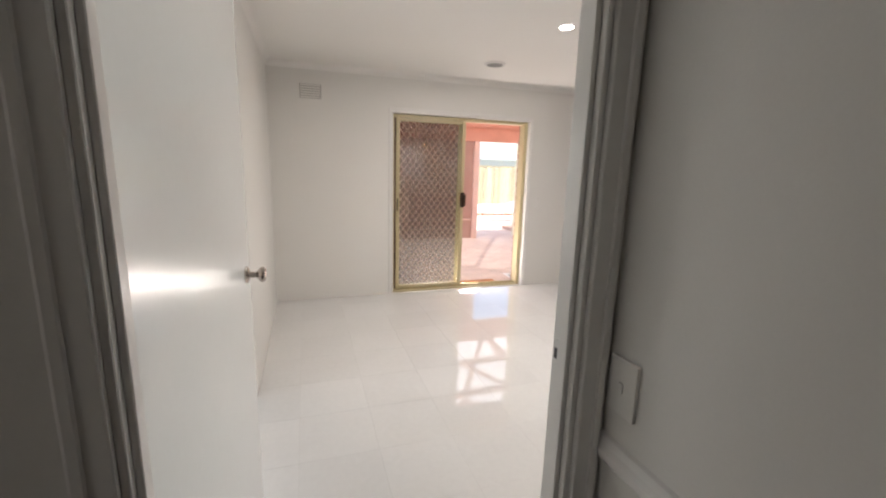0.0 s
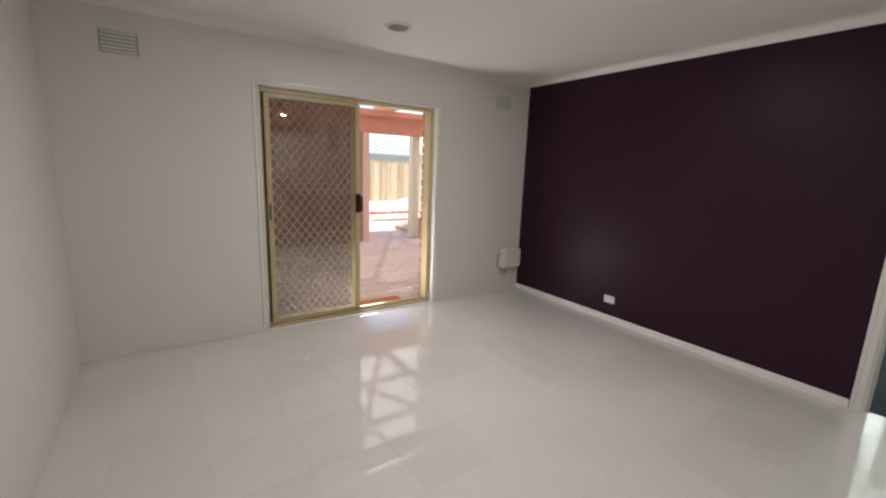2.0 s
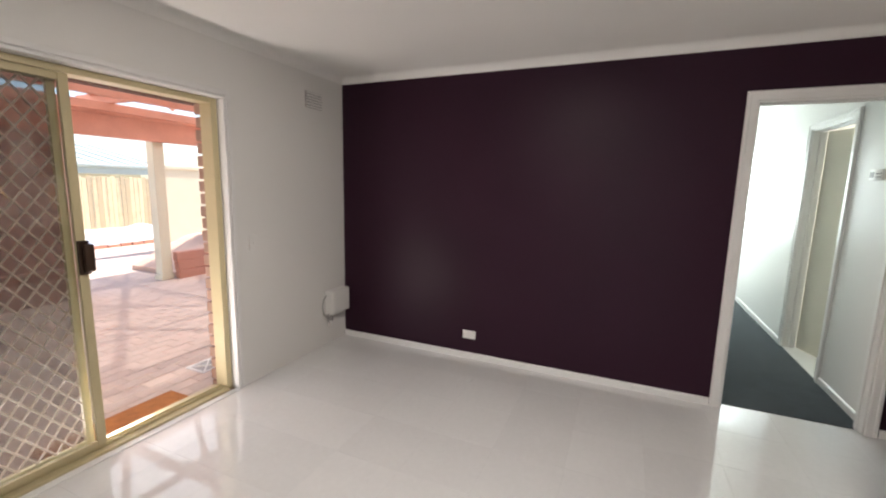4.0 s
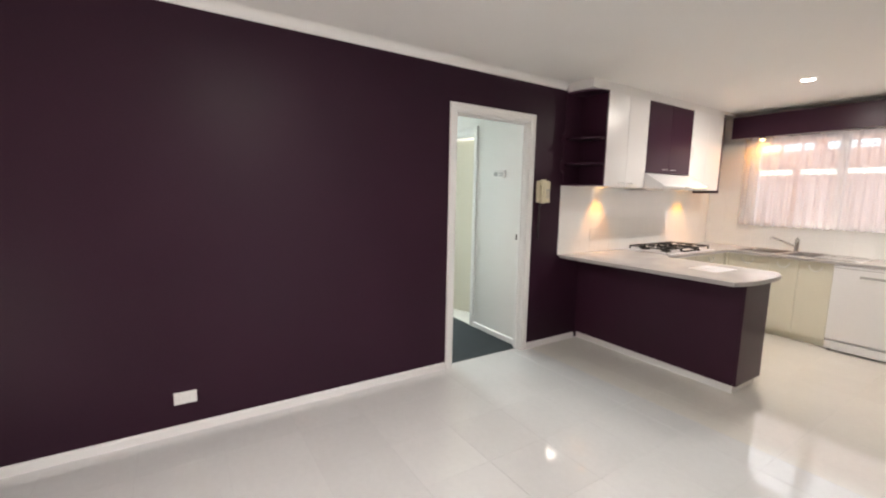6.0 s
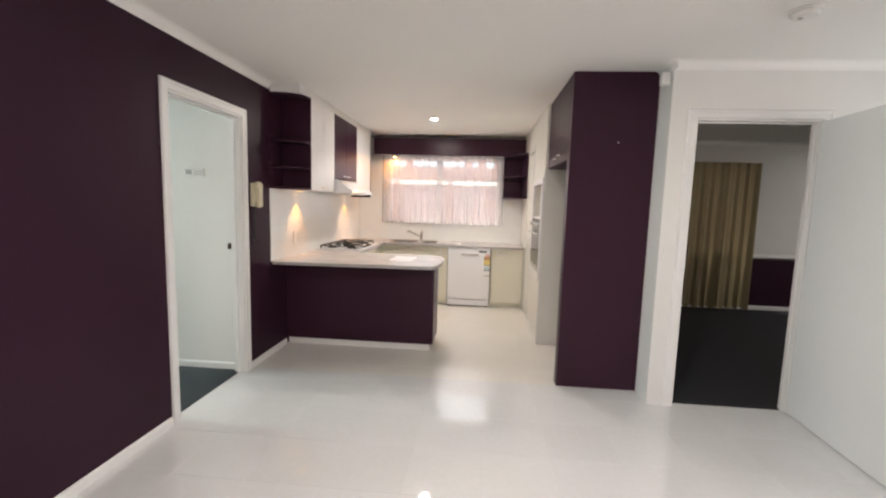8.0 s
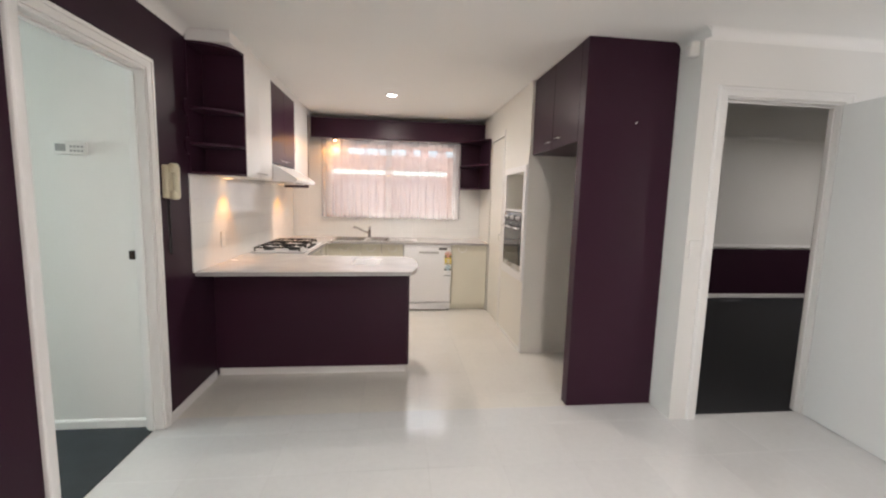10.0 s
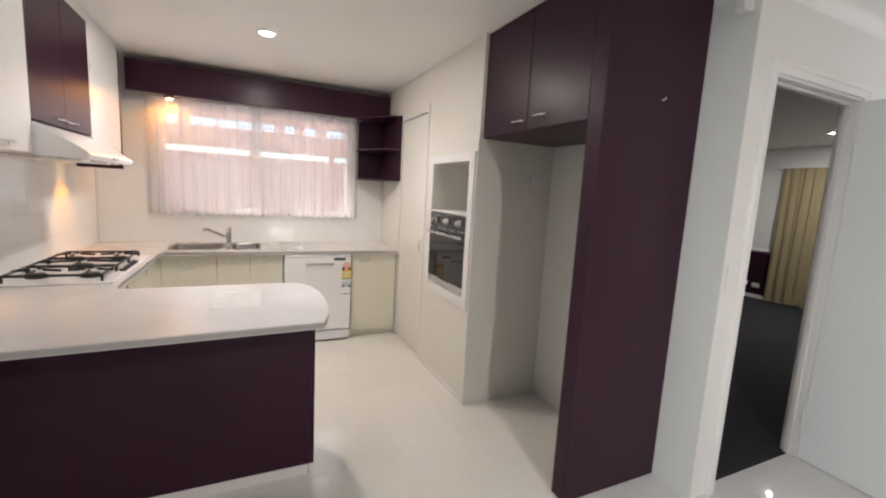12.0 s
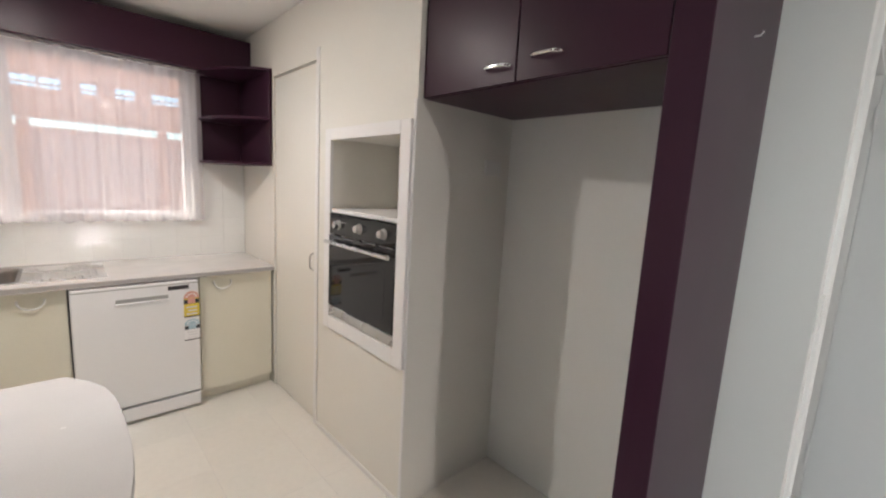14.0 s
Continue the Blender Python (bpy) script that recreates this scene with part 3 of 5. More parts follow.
# glazed door of the adjoining room
wd = tagged(thing("window_west", (-1.7, Y1 + 0.05, 0), "glazed door of the adjoining room", "window"), kind="structure")
part("window_frame", boxes((-2.45, -2.39, Y1, Y1 + 0.1, 0, 2.1), (-0.99, -0.93, Y1, Y1 + 0.1, 0, 2.1), (-2.39, -0.99, Y1, Y1 + 0.1, 2.04, 2.1),
                           (-2.39, -0.99, Y1, Y1 + 0.1, 0.0, 0.06), (-1.72, -1.66, Y1 + 0.02, Y1 + 0.08, 0.06, 2.04), bevel=0.003, seg=1), TRIM, wd)
pw = part("pane", boxes((-2.39, -0.99, Y1 + 0.045, Y1 + 0.05, 0.06, 2.04)), GLASS, wd)
pw.visible_shadow = False
# windows added unseen in hall, adjoining room and bathroom; bedroom window behind its curtain
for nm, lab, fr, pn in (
    ("window_hall", "small unseen window added at the hallway's end", [(8.02, 8.08, 0.65, 0.70, 0.9, 2.1), (8.02, 8.08, 1.30, 1.35, 0.9, 2.1), (8.02, 8.08, 0.70, 1.30, 0.9, 0.95), (8.02, 8.08, 0.70, 1.30, 2.05, 2.1)], (8.045, 8.05, 0.70, 1.30, 0.95, 2.05)),
    ("window_far_west", "unseen window added to light the adjoining room", [(-4.08, -4.02, 0.95, 1.0, 0.7, 2.1), (-4.08, -4.02, 2.40, 2.45, 0.7, 2.1), (-4.08, -4.02, 1.0, 2.40, 0.7, 0.75), (-4.08, -4.02, 1.0, 2.40, 2.05, 2.1)], (-4.055, -4.05, 1.0, 2.40, 0.75, 2.05)),
    ("window_bath", "unseen window added to the bathroom", [(4.75, 4.80, -1.13, -1.07, 1.2, 2.0), (5.60, 5.65, -1.13, -1.07, 1.2, 2.0), (4.80, 5.60, -1.13, -1.07, 1.2, 1.25), (4.80, 5.60, -1.13, -1.07, 1.95, 2.0)], (4.80, 5.60, -1.105, -1.10, 1.25, 1.95)),
    ("window_bedroom", "bedroom window behind a long curtain", [(-1.75, -1.70, -2.77, -2.69, 0.75, 2.05), (-0.40, -0.35, -2.77, -2.69, 0.75, 2.05), (-1.70, -0.40, -2.77, -2.69, 0.75, 0.80), (-1.70, -0.40, -2.77, -2.69, 2.0, 2.05)], (-1.70, -0.40, -2.735, -2.73, 0.80, 2.0)),
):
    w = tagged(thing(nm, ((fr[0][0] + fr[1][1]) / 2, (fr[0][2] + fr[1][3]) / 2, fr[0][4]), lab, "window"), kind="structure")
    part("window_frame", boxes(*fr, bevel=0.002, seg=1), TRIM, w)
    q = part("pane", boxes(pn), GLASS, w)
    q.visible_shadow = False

# ---- kitchen window and sheer ----
kw = tagged(thing("window_kitchen", (2.67, Y0 - 0.07, 1.13), "wide two-light aluminium kitchen window", "window"), kind="structure")
W0, W1, WZ0, WZ1 = 1.82, 3.52, 1.13, 2.13
for nm, b in (("window_frame", (W0, W0 + 0.045, Y0 - 0.11, Y0 - 0.05, WZ0, WZ1)), ("window_frame", (W1 - 0.045, W1, Y0 - 0.11, Y0 - 0.05, WZ0, WZ1)),
              ("window_frame", (W0 + 0.045, W1 - 0.045, Y0 - 0.11, Y0 - 0.05, WZ1 - 0.045, WZ1)), ("window_sill", (W0 + 0.045, W1 - 0.045, Y0 - 0.12, Y0 - 0.04, WZ0, WZ0 + 0.04)),
              ("mullion", (2.70, 2.775, Y0 - 0.10, Y0 - 0.055, WZ0 + 0.04, WZ1 - 0.045))):
    part(nm, boxes(b, bevel=0.003), WHITEC, kw)
for a, b in ((W0 + 0.045, 2.70), (2.775, W1 - 0.045)):
    p = part("pane", boxes((a, b, Y0 - 0.083, Y0 - 0.079, WZ0 + 0.04, WZ1 - 0.045)), GLASS, kw)
    p.visible_shadow = False


def drape(name, x0, x1, y, z0, z1, folds, depth, seed, nx=150, nz=14, wavy_hem=0.0, gather=0.0):
    """A hanging cloth with uneven folds that open towards the hem."""
    rnd = random.Random(seed)
    ph = [rnd.uniform(0, 6.28) for _ in range(6)]
    bm = bmesh.new()
    rows = []
    for j in range(nz + 1):
        v = j / nz
        row = []
        for i in range(nx + 1):
            u = i / nx
            w = (math.sin(folds * 6.283 * u + ph[0] + 0.9 * math.sin(3.1 * 6.283 * u + ph[1])) * 0.6
                 + math.sin(folds * 2.3 * 6.283 * u + ph[2]) * 0.25 + math.sin(folds * 0.37 * 6.283 * u + ph[3]) * 0.45)
            amp = depth * (0.35 + 0.65 * (1 - v) ** 0.7)
            hem = wavy_hem * math.sin(folds * 1.3 * 6.283 * u + ph[4]) * (1 - v) ** 3
            row.append(bm.verts.new((x0 + (x1 - x0) * u + gather * (1 - v) * math.sin(folds * 6.283 * u + ph[5]) * 0.02, y + amp * w, z0 + (z1 - z0) * v + hem)))
        rows.append(row)
    for a, b in zip(rows, rows[1:]):
        for i in range(nx):
            bm.faces.new((a[i], a[i + 1], b[i + 1], b[i]))
    return bm


sheer = thing("sheer_curtain", (2.67, Y0 + 0.06, 1.11), "thin white sheer curtain gathered across the kitchen window", "curtain")
part("sheer_cloth", drape("sheer", 1.775, 3.60, Y0 + 0.055, 1.125, 2.118, 15, 0.028, 4, nx=300, wavy_hem=0.006), SHEER, sheer, "", True)
part("hem", drape("hem", 1.777, 3.598, Y0 + 0.052, 1.118, 1.150, 15, 0.028, 4, nx=300, nz=2, wavy_hem=0.006), SHEER, sheer, "", True)
part("curtain_wire", tube(bmesh.new(), [(1.74, Y0 + 0.055, 2.12), (3.62, Y0 + 0.055, 2.12)], 0.005, 8), STEEL, sheer)
bc = thing("bedroom_curtain", (-1.2, -2.58, 0.03), "long olive-beige curtain hanging in deep folds", "curtain")
part("curtain_cloth", drape("curtain", -1.80, -0.43, -2.56, 0.035, 2.12, 9, 0.045, 11, nx=200, wavy_hem=0.02, gather=1), DRAPE, bc, "", True)
part("curtain_cloth", drape("curtain", -0.405, -0.25, -2.57, 0.035, 2.12, 2, 0.04, 12, nx=40, wavy_hem=0.02, gather=1), DRAPE, bc, "", True)
part("curtain_rail", boxes((-1.85, -0.2, -2.60, -2.57, 2.115, 2.14), bevel=0.003), TRIM, bc)

side = thing("side_curtain", (-4.68, -1.45, 0.03), "long olive-beige curtain on the bedroom end wall", "curtain")
bm = drape("curtain", -1.86, -1.02, 0.0, 0.035, 2.10, 6, 0.04, 21, nx=110, wavy_hem=0.02, gather=1)
bmesh.ops.transform(bm, matrix=Matrix(((0, 1, 0, -4.66), (1, 0, 0, 0), (0, 0, 1, 0), (0, 0, 0, 1))), verts=bm.verts)
part("curtain_cloth", bm, DRAPE, side, "", True)
part("curtain_rail", boxes((-4.70, -4.67, -1.95, -0.92, 2.10, 2.125), bevel=0.003), TRIM, side)

# ---- pelmet over the window ----
pel = thing("pelmet", (2.6, Y0 + 0.1, 2.12), "dark aubergine boxed pelmet over the kitchen window", "pelmet")
part("pelmet_front", boxes((1.482, 3.70, -2.445, -2.427, 2.122, 2.368), bevel=0.002), PLUM, pel)
part("pelmet_soffit", boxes((1.482, 3.70, Y0, -2.447, 2.150, 2.166)), PLUM, pel)
bm = bmesh.new()
lathe(bm, [(0.036, 0.0), (0.036, 0.052), (0.030, 0.055), (0.027, 0.050), (0.001, 0.049)], pose(3.41, -2.50, 2.150, 180), 20)
hl = thing("pelmet_lamp_fitting", (3.41, -2.50, 2.10), "small warm halogen lamp fixed under the pelmet", "lamp")
part("bezel", bm, CHROME, hl, "", True)
part("lens", lathe(bmesh.new(), [(0.025, 0), (0.025, 0.003), (0.01, 0.007)], pose(3.41, -2.50, 2.0995, 180), 16), HALOGEN, hl)


# ---- cabinets ----
def cabinet(name, way, front, u0, u1, depth, z0, z1, doors, mat, label, kick=0.0, category="cabinet", body_mat=None, gap=0.002, thick=0.018, drop=0.0):
    """A carcass behind its doors; doors: (from, to) along the front."""
    at, point = facing(way, front)
    c = thing(name, point((u0 + u1) / 2, -depth / 2, z0), label, category, group="kitchen cabinets")
    part("body", boxes(at(u0, u1, -depth, -thick - 0.001, z0 + kick, z1 - drop), bevel=0.001, seg=1), body_mat or mat, c)
    if kick:
        part("kickboard", boxes(at(u0, u1, -depth + 0.02, -0.055, z0, z0 + kick)), mat, c)
    out = []
    for a, b in doors:
        out.append(part("door", boxes(at(a + gap, b - gap, -thick, 0, z0 + kick + 0.002, z1 - 0.003), bevel=0.002), mat, c))
    return c, out, point


BT, BB = 0.858, 0.826        # worktop: upper and lower face
# south run
for u0, u1 in ((3.05, 3.44), (2.80, 3.05), (2.535, 2.80)):
    c, d, p = cabinet("base_cabinet", "+y", -2.04, u0, u1, 0.55, 0, BB, [(u0, u1)], CREAM, "cream laminate base cabinet under the sink bench", kick=0.075, drop=0.2)
    arc_handle(d[0], p, (u0 + u1) / 2, BB - 0.045)
c, d, p = cabinet("base_cabinet", "+y", -2.04, 1.485, 1.935, 0.55, 0, BB, [(1.49, 1.93)], CREAM, "cream laminate base cabinet beside the dishwasher", kick=0.075)
arc_handle(d[0], p, 1.80, BB - 0.045)
# east run, its doors towards the room's middle
for u0, u1 in ((-1.40, -0.80), (-2.02, -1.40)):
    c, d, p = cabinet("base_cabinet", "-x", 3.47, u0, u1, 0.495, 0, BB, [(u0, u1)], CREAM, "cream laminate base cabinet below the hob", kick=0.075)
    arc_handle(d[0], p, (u0 + u1) / 2, BB - 0.045)
# peninsula
cf = thing("corner_filler", (3.455, -2.05, 0), "cream laminate corner post between the base cabinets", "cabinet", group="kitchen cabinets")
part("post", boxes((3.4405, 3.540, -2.10, -2.0215, 0.0, BB - 0.001), bevel=0.001, seg=1), CREAM, cf)
pn = thing("peninsula_cabinet", (3.2, -0.45, 0), "aubergine laminate breakfast-bar cabinet with white kickboard", "cabinet", group="kitchen cabinets")
part("back_panel", boxes((2.535, X1 - 0.001, -0.185, -0.165, 0.062, BB), bevel=0.0015), PLUM, pn)
part("end_panel", boxes((2.520, 2.5345, -0.570, -0.165, 0.062, BB), bevel=0.0015), PLUM, pn)
part("body", boxes((2.536, X1 - 0.001, -0.570, -0.187, 0.07, BB)), CREAM, pn)
part("kickboard", boxes((2.545, X1 - 0.013, -0.54, -0.180, 0.0, 0.061)), TRIM, pn)

# worktop: one continuous U of laminate
bm = bmesh.new()
def bowed(k):
    a = k / 12
    back = max(0, 2 * a - 1.7) * 0.13
    return (2.452 + 0.062 * abs(2 * a - 1) ** 2.6 + back, 0.046 - a * 0.791)
outline = [(X1 - 0.001, 0.115), (2.530, 0.0470)] + [bowed(k) for k in range(13)] + [(3.40, -0.745), (3.435, -0.78), (3.435, -1.97), (3.40, -2.005), (1.484, -2.005), (1.484, Y0 + 0.001), (X1 - 0.001, Y0 + 0.001)]
prism(bm, outline, BB + 0.001, BT)
hor = [e for e in bm.edges if abs(e.verts[0].co.z - e.verts[1].co.z) < 1e-5]
bmesh.ops.bevel(bm, geom=hor, offset=0.004, segments=2, profile=0.5, affect="EDGES")
wtop = thing("worktop", (3.2, -1.2, BB), "pale speckled laminate worktop with a rounded breakfast-bar end", "worktop")
slab = part("worktop_slab", bm, BENCH, wtop)
bm = bmesh.new()
run = [Vector((x, y, 0)) for x, y in outline[0:20]]
band = []
for i, q in enumerate(run):
    d = (run[min(i + 1, len(run) - 1)] - run[max(i - 1, 0)]).normalized()
    n = Vector((d.y, -d.x, 0))
    band.append([bm.verts.new(q + n * o + Vector((0, 0, z))) for o, z in ((-0.002, BB + 0.006), (0.0012, BB + 0.006), (0.0012, BT - 0.005), (-0.002, BT - 0.005))])
for a, c in zip(band, band[1:]):
    for i in range(4):
        bm.faces.new((a[i], a[(i + 1) % 4], c[(i + 1) % 4], c[i]))
part("edge_strip", bm, EDGE, wtop, "grey laminate edging strip")

# paper on the bar
pp = thing("paper_sheet", (2.85, -0.45, BT), "white printed sheet of paper lying on the worktop", "paper")
turned = Matrix.Rotation(radians(-2), 3, "Z")
pb_ = boxes((2.752, 2.970, -0.570, -0.246, BT + 0.0005, BT + 0.0015))
bmesh.ops.rotate(pb_, verts=pb_.verts, cent=(2.86, -0.41, 0), matrix=turned)
part("sheet", pb_, PAPER, pp)
for k, (start, width) in enumerate(((0.02, 0.13), (0.02, 0.10), (0.01, 0.16), (0.02, 0.09), (0.10, 0.08), (0.02, 0.15), (0.01, 0.12), (0.09, 0.09), (0.02, 0.14), (0.03, 0.11))):
    ln = boxes((2.77 + start, 2.77 + start + width, -0.545 + k * 0.028, -0.538 + k * 0.028, BT + 0.0016, BT + 0.0019))
    bmesh.ops.rotate(ln, verts=ln.verts, cent=(2.86, -0.41, 0), matrix=turned)
    part("text_line", ln, INK, pp)

# ---- dishwasher ----
dw = thing("dishwasher", (2.235, -2.3, 0), "white freestanding dishwasher with energy stickers, built under the bench", "dishwasher")
part("body", boxes((1.942, 2.528, -2.60, -2.035, 0.02, BB - 0.004), bevel=0.003), ENAMEL, dw)
dd = part("door", boxes((1.944, 2.526, -2.034, -1.996, 0.115, BB - 0.008), bevel=0.006), ENAMEL, dw)
part("handle_recess", boxes((2.100, 2.342, -1.9962, -1.993, 0.722, 0.745), bevel=0.001, seg=1), GREYP, dd)
part("handle_lip", boxes((2.096, 2.346, -1.996, -1.986, 0.712, 0.723), bevel=0.003), ENAMEL, dd)
part("display", boxes((1.995, 2.100, -1.996, -1.994, 0.768, 0.792)), BLACKP, dd, "black display window")
part("top_gap", boxes((1.946, 2.524, -1.9965, -1.9952, 0.799, 0.804)), GREYP, dd)
part("plinth", boxes((1.946, 2.524, -2.03, -2.000, 0.020, 0.098), bevel=0.003), ENAMEL, dw)
# black strip imitates the dark open gap beside the machine
part("side_seal", boxes((2.5285, 2.5345, -2.10, -2.045, 0.02, BB - 0.004)), BLACKP, dw, "black strip standing in for the shaded gap")
for k in (0, 1):
    part("foot", boxes((1.96 + 0.52 * k, 1.99 + 0.52 * k, -2.06, -2.04, 0.0, 0.02)), BLACKP, dw)


def rating_sticker(name, z0, z1, mat, arc_mat, base_mat, label):
    """A rating label: an arched scale over a black band and a coloured field."""
    x0, x1 = 1.942, 2.024
    h = z1 - z0
    st = part(name, boxes((x0, x1, -1.9958, -1.9950, z0, z0 + 0.72 * h)), mat, dd, label)
    bm = bmesh.new()
    cx, cz, r = (x0 + x1) / 2, z0 + 0.72 * h, (x1 - x0) / 2
    arch = [(cx + r * math.cos(q), cz + 0.28 * h * math.sin(q)) for q in (math.pi * k / 12 for k in range(13))]
    lo, hi = ([bm.verts.new((x, y, z)) for x, z in arch] for y in (-1.9958, -1.9950))
    bm.faces.new(lo)
    bm.faces.new(hi)
    for k in range(13):
        j = (k + 1) % 13
        bm.faces.new((lo[k], lo[j], hi[j], hi[k]))
    part("scale_arch", bm, arc_mat, st)
    for k in range(5):
        q = math.pi * (k + 0.5) / 5
        u, w = cx + 0.62 * r * math.cos(q), cz + 0.006 + 0.15 * h * math.sin(q)
        part("star", boxes((u - 0.0045, u + 0.0045, -1.9949, -1.9945, w - 0.0045, w + 0.0045)), PAPER, st)
    part("black_band", boxes((x0, x1, -1.9949, -1.9944, z0 + 0.52 * h, z0 + 0.69 * h)), BLACKP, st)
    part("band_centre", boxes((cx - 0.020, cx + 0.020, -1.9943, -1.9939, z0 + 0.53 * h, z0 + 0.71 * h)), base_mat, st)
    for k in range(3):
        part("bar", boxes((x0 + 0.012, x1 - 0.012 - 0.010 * (k % 2), -1.9949, -1.9945, z0 + (0.10 + 0.13 * k) * h, z0 + (0.155 + 0.13 * k) * h)), INK, st)
    part("foot_strip", boxes((x0, x1, -1.9949, -1.9945, z0, z0 + 0.05 * h)), BLACKP, st)
    return st


rating_sticker("energy_sticker", 0.590, 0.750, YELLOW, REDP, REDP, "yellow and red energy rating sticker")
rating_sticker("water_sticker", 0.445, 0.578, PAPER, SKYP, SKYP, "white and pale blue water rating sticker")

# ---- sink and tap ----
sk = thing("kitchen_sink", (2.85, -2.33, BT), "stainless steel one-and-a-half bowl sink with drainer", "sink")


def cut(ob, *bounds):
    """Openings through a mesh, cut once and for good."""
    tool = new("tool", bpy.data.meshes.new("tool"))
    bm = boxes(*bounds, bevel=0.0)
    bmesh.ops.recalc_face_normals(bm, faces=bm.faces)
    bm.to_mesh(tool.data)
    bm.free()
    tool.matrix_world = Matrix.Translation(-origin[ob])
    mod = ob.modifiers.new("cut", "BOOLEAN")
    mod.operation, mod.object, mod.solver = "DIFFERENCE", tool, "EXACT"
    keep = ob.parent
    ob.parent = None
    bpy.context.view_layer.update()
    me = bpy.data.meshes.new_from_object(ob.evaluated_get(bpy.context.evaluated_depsgraph_get()))
    ob.modifiers.clear()
    ob.data = me
    ob.parent = keep
    bpy.data.objects.remove(tool)


def bowl(x0, x1, y0, y1, deep):
    """A pressed steel bowl with sloping sides and a rounded foot."""
    bm = bmesh.new()
    rings = []
    for inset, z in ((-0.014, 0.0042), (-0.002, 0.0046), (0.004, 0.000), (0.010, -0.02), (0.016, -deep + 0.03), (0.030, -deep + 0.006), (0.055, -deep)):
        ring = []
        for cx, cy, q0 in ((x1, y1, 0), (x0, y1, 90), (x0, y0, 180), (x1, y0, 270)):
            r = max(0.012, 0.05 - inset * 0.3)
            sx, sy = (1 if cx == x1 else -1), (1 if cy == y1 else -1)
            for k in range(5):
                q = radians(q0 + k * 22.5)
                ring.append(bm.verts.new((cx - sx * (inset + r) + r * math.cos(q), cy - sy * (inset + r) + r * math.sin(q), BT + z)))
        rings.append(ring)
    for a, b in zip(rings, rings[1:]):
        for k in range(20):
            bm.faces.new((a[k], a[(k + 1) % 20], b[(k + 1) % 20], b[k]))
    bm.faces.new(rings[-1])
    return part("bowl", bm, BOWL, sk, "", True)


plate = part("rim_plate", boxes((2.36, 3.42, -2.555, -2.085, BT, BT + 0.003), bevel=0.001, seg=1), STEEL, sk)
for x0, x1 in ((3.02, 3.40), (2.72, 2.95)):
    for ob in (slab, plate):
        cut(ob, (x0, x1, -2.53, -2.11, BB - 0.1, BT + 0.1))
    bowl(x0, x1, -2.53, -2.11, 0.16)
    part("waste", lathe(bmesh.new(), [(0.036, 0.0), (0.034, 0.003), (0.012, 0.001)], pose((x0 + x1) / 2, -2.32, BT - 0.1595), 20), CHROME, sk, "", True)
bm = bmesh.new()
for k in range(9):
    x = 2.40 + k * 0.032
    tube(bm, [(x, -2.50, BT + 0.004), (x, -2.14, BT + 0.004)], 0.004, 6)
part("drainer_ribs", bm, STEEL, sk, "", True)
tap = thing("mixer_tap", (2.975, -2.50, BT), "chrome lever mixer tap with an angled spout", "tap")
part("tap_body", lathe(bmesh.new(), [(0.026, 0), (0.026, 0.01), (0.022, 0.014), (0.021, 0.085), (0.024, 0.09), (0.024, 0.125), (0.016, 0.135)], pose(2.975, -2.50, BT + 0.003), 24), CHROME, tap, "", True)
bm = bmesh.new()
tube(bm, [(2.975, -2.50, BT + 0.06), (3.03, -2.46, BT + 0.085), (3.10, -2.40, BT + 0.125), (3.15, -2.36, BT + 0.148), (3.165, -2.35, BT + 0.145), (3.17, -2.345, BT + 0.125)], 0.011, 10)
part("spout", bm, CHROME, tap, "", True)
part("lever", tube(bmesh.new(), [(2.975, -2.50, BT + 0.135), (2.965, -2.47, BT + 0.150), (2.955, -2.42, BT + 0.165)], 0.007, 8), CHROME, tap, "", True)

# ---- gas hob ----
hob = thing("gas_hob", (3.70, -1.33, BT), "wide five-burner gas hob with black iron trivets", "hob")
part("hob_plate", boxes((3.462, 3.945, -1.78, -0.88, BT, BT + 0.012), bevel=0.005), ENAMEL, hob)
zt = BT + 0.046
for cx, cy in ((3.60, -1.05), (3.83, -1.05), (3.72, -1.33), (3.60, -1.61), (3.83, -1.61)):
    big = 1.35 if cy == -1.33 else 1.0
    b = part("burner", lathe(bmesh.new(), [(0.05 * big, 0), (0.048 * big, 0.012), (0.036 * big, 0.014), (0.036 * big, 0.022), (0.008, 0.024)], pose(cx, cy, BT + 0.011), 20), IRON, hob, "", True)
for cy in (-1.05, -1.33, -1.61):
    bm = bmesh.new()
    h = 0.132
    for x in (3.52, 3.92):
        tube(bm, [(x, cy - h, zt), (x, cy + h, zt)], 0.007, 6)
    for y in (cy - h, cy + h):
        tube(bm, [(3.52, y, zt), (3.92, y, zt)], 0.007, 6)
    for cx in ((3.72,) if cy == -1.33 else (3.60, 3.83)):
        for dx, dy in ((1, 0), (-1, 0), (0, 1), (0, -1)):
            tube(bm, [(cx + dx * 0.025, cy + dy * 0.025, zt + 0.008), (cx + dx * (0.2 if cy == -1.33 else 0.1), cy + dy * h, zt + 0.002)], 0.007, 6)
    for x in (3.52, 3.92):
        for y in (cy - h, cy + h):
            tube(bm, [(x, y, BT + 0.012), (x, y, zt)], 0.007, 6)
    part("trivet", bm, IRON, hob, "black cast iron trivet")
for k in range(5):
    part("control_knob", lathe(bmesh.new(), [(0.018, 0), (0.016, 0.016), (0.004, 0.018)], pose(3.488, -1.19 - k * 0.07, BT + 0.011), 16), BLACKP, hob, "", True)

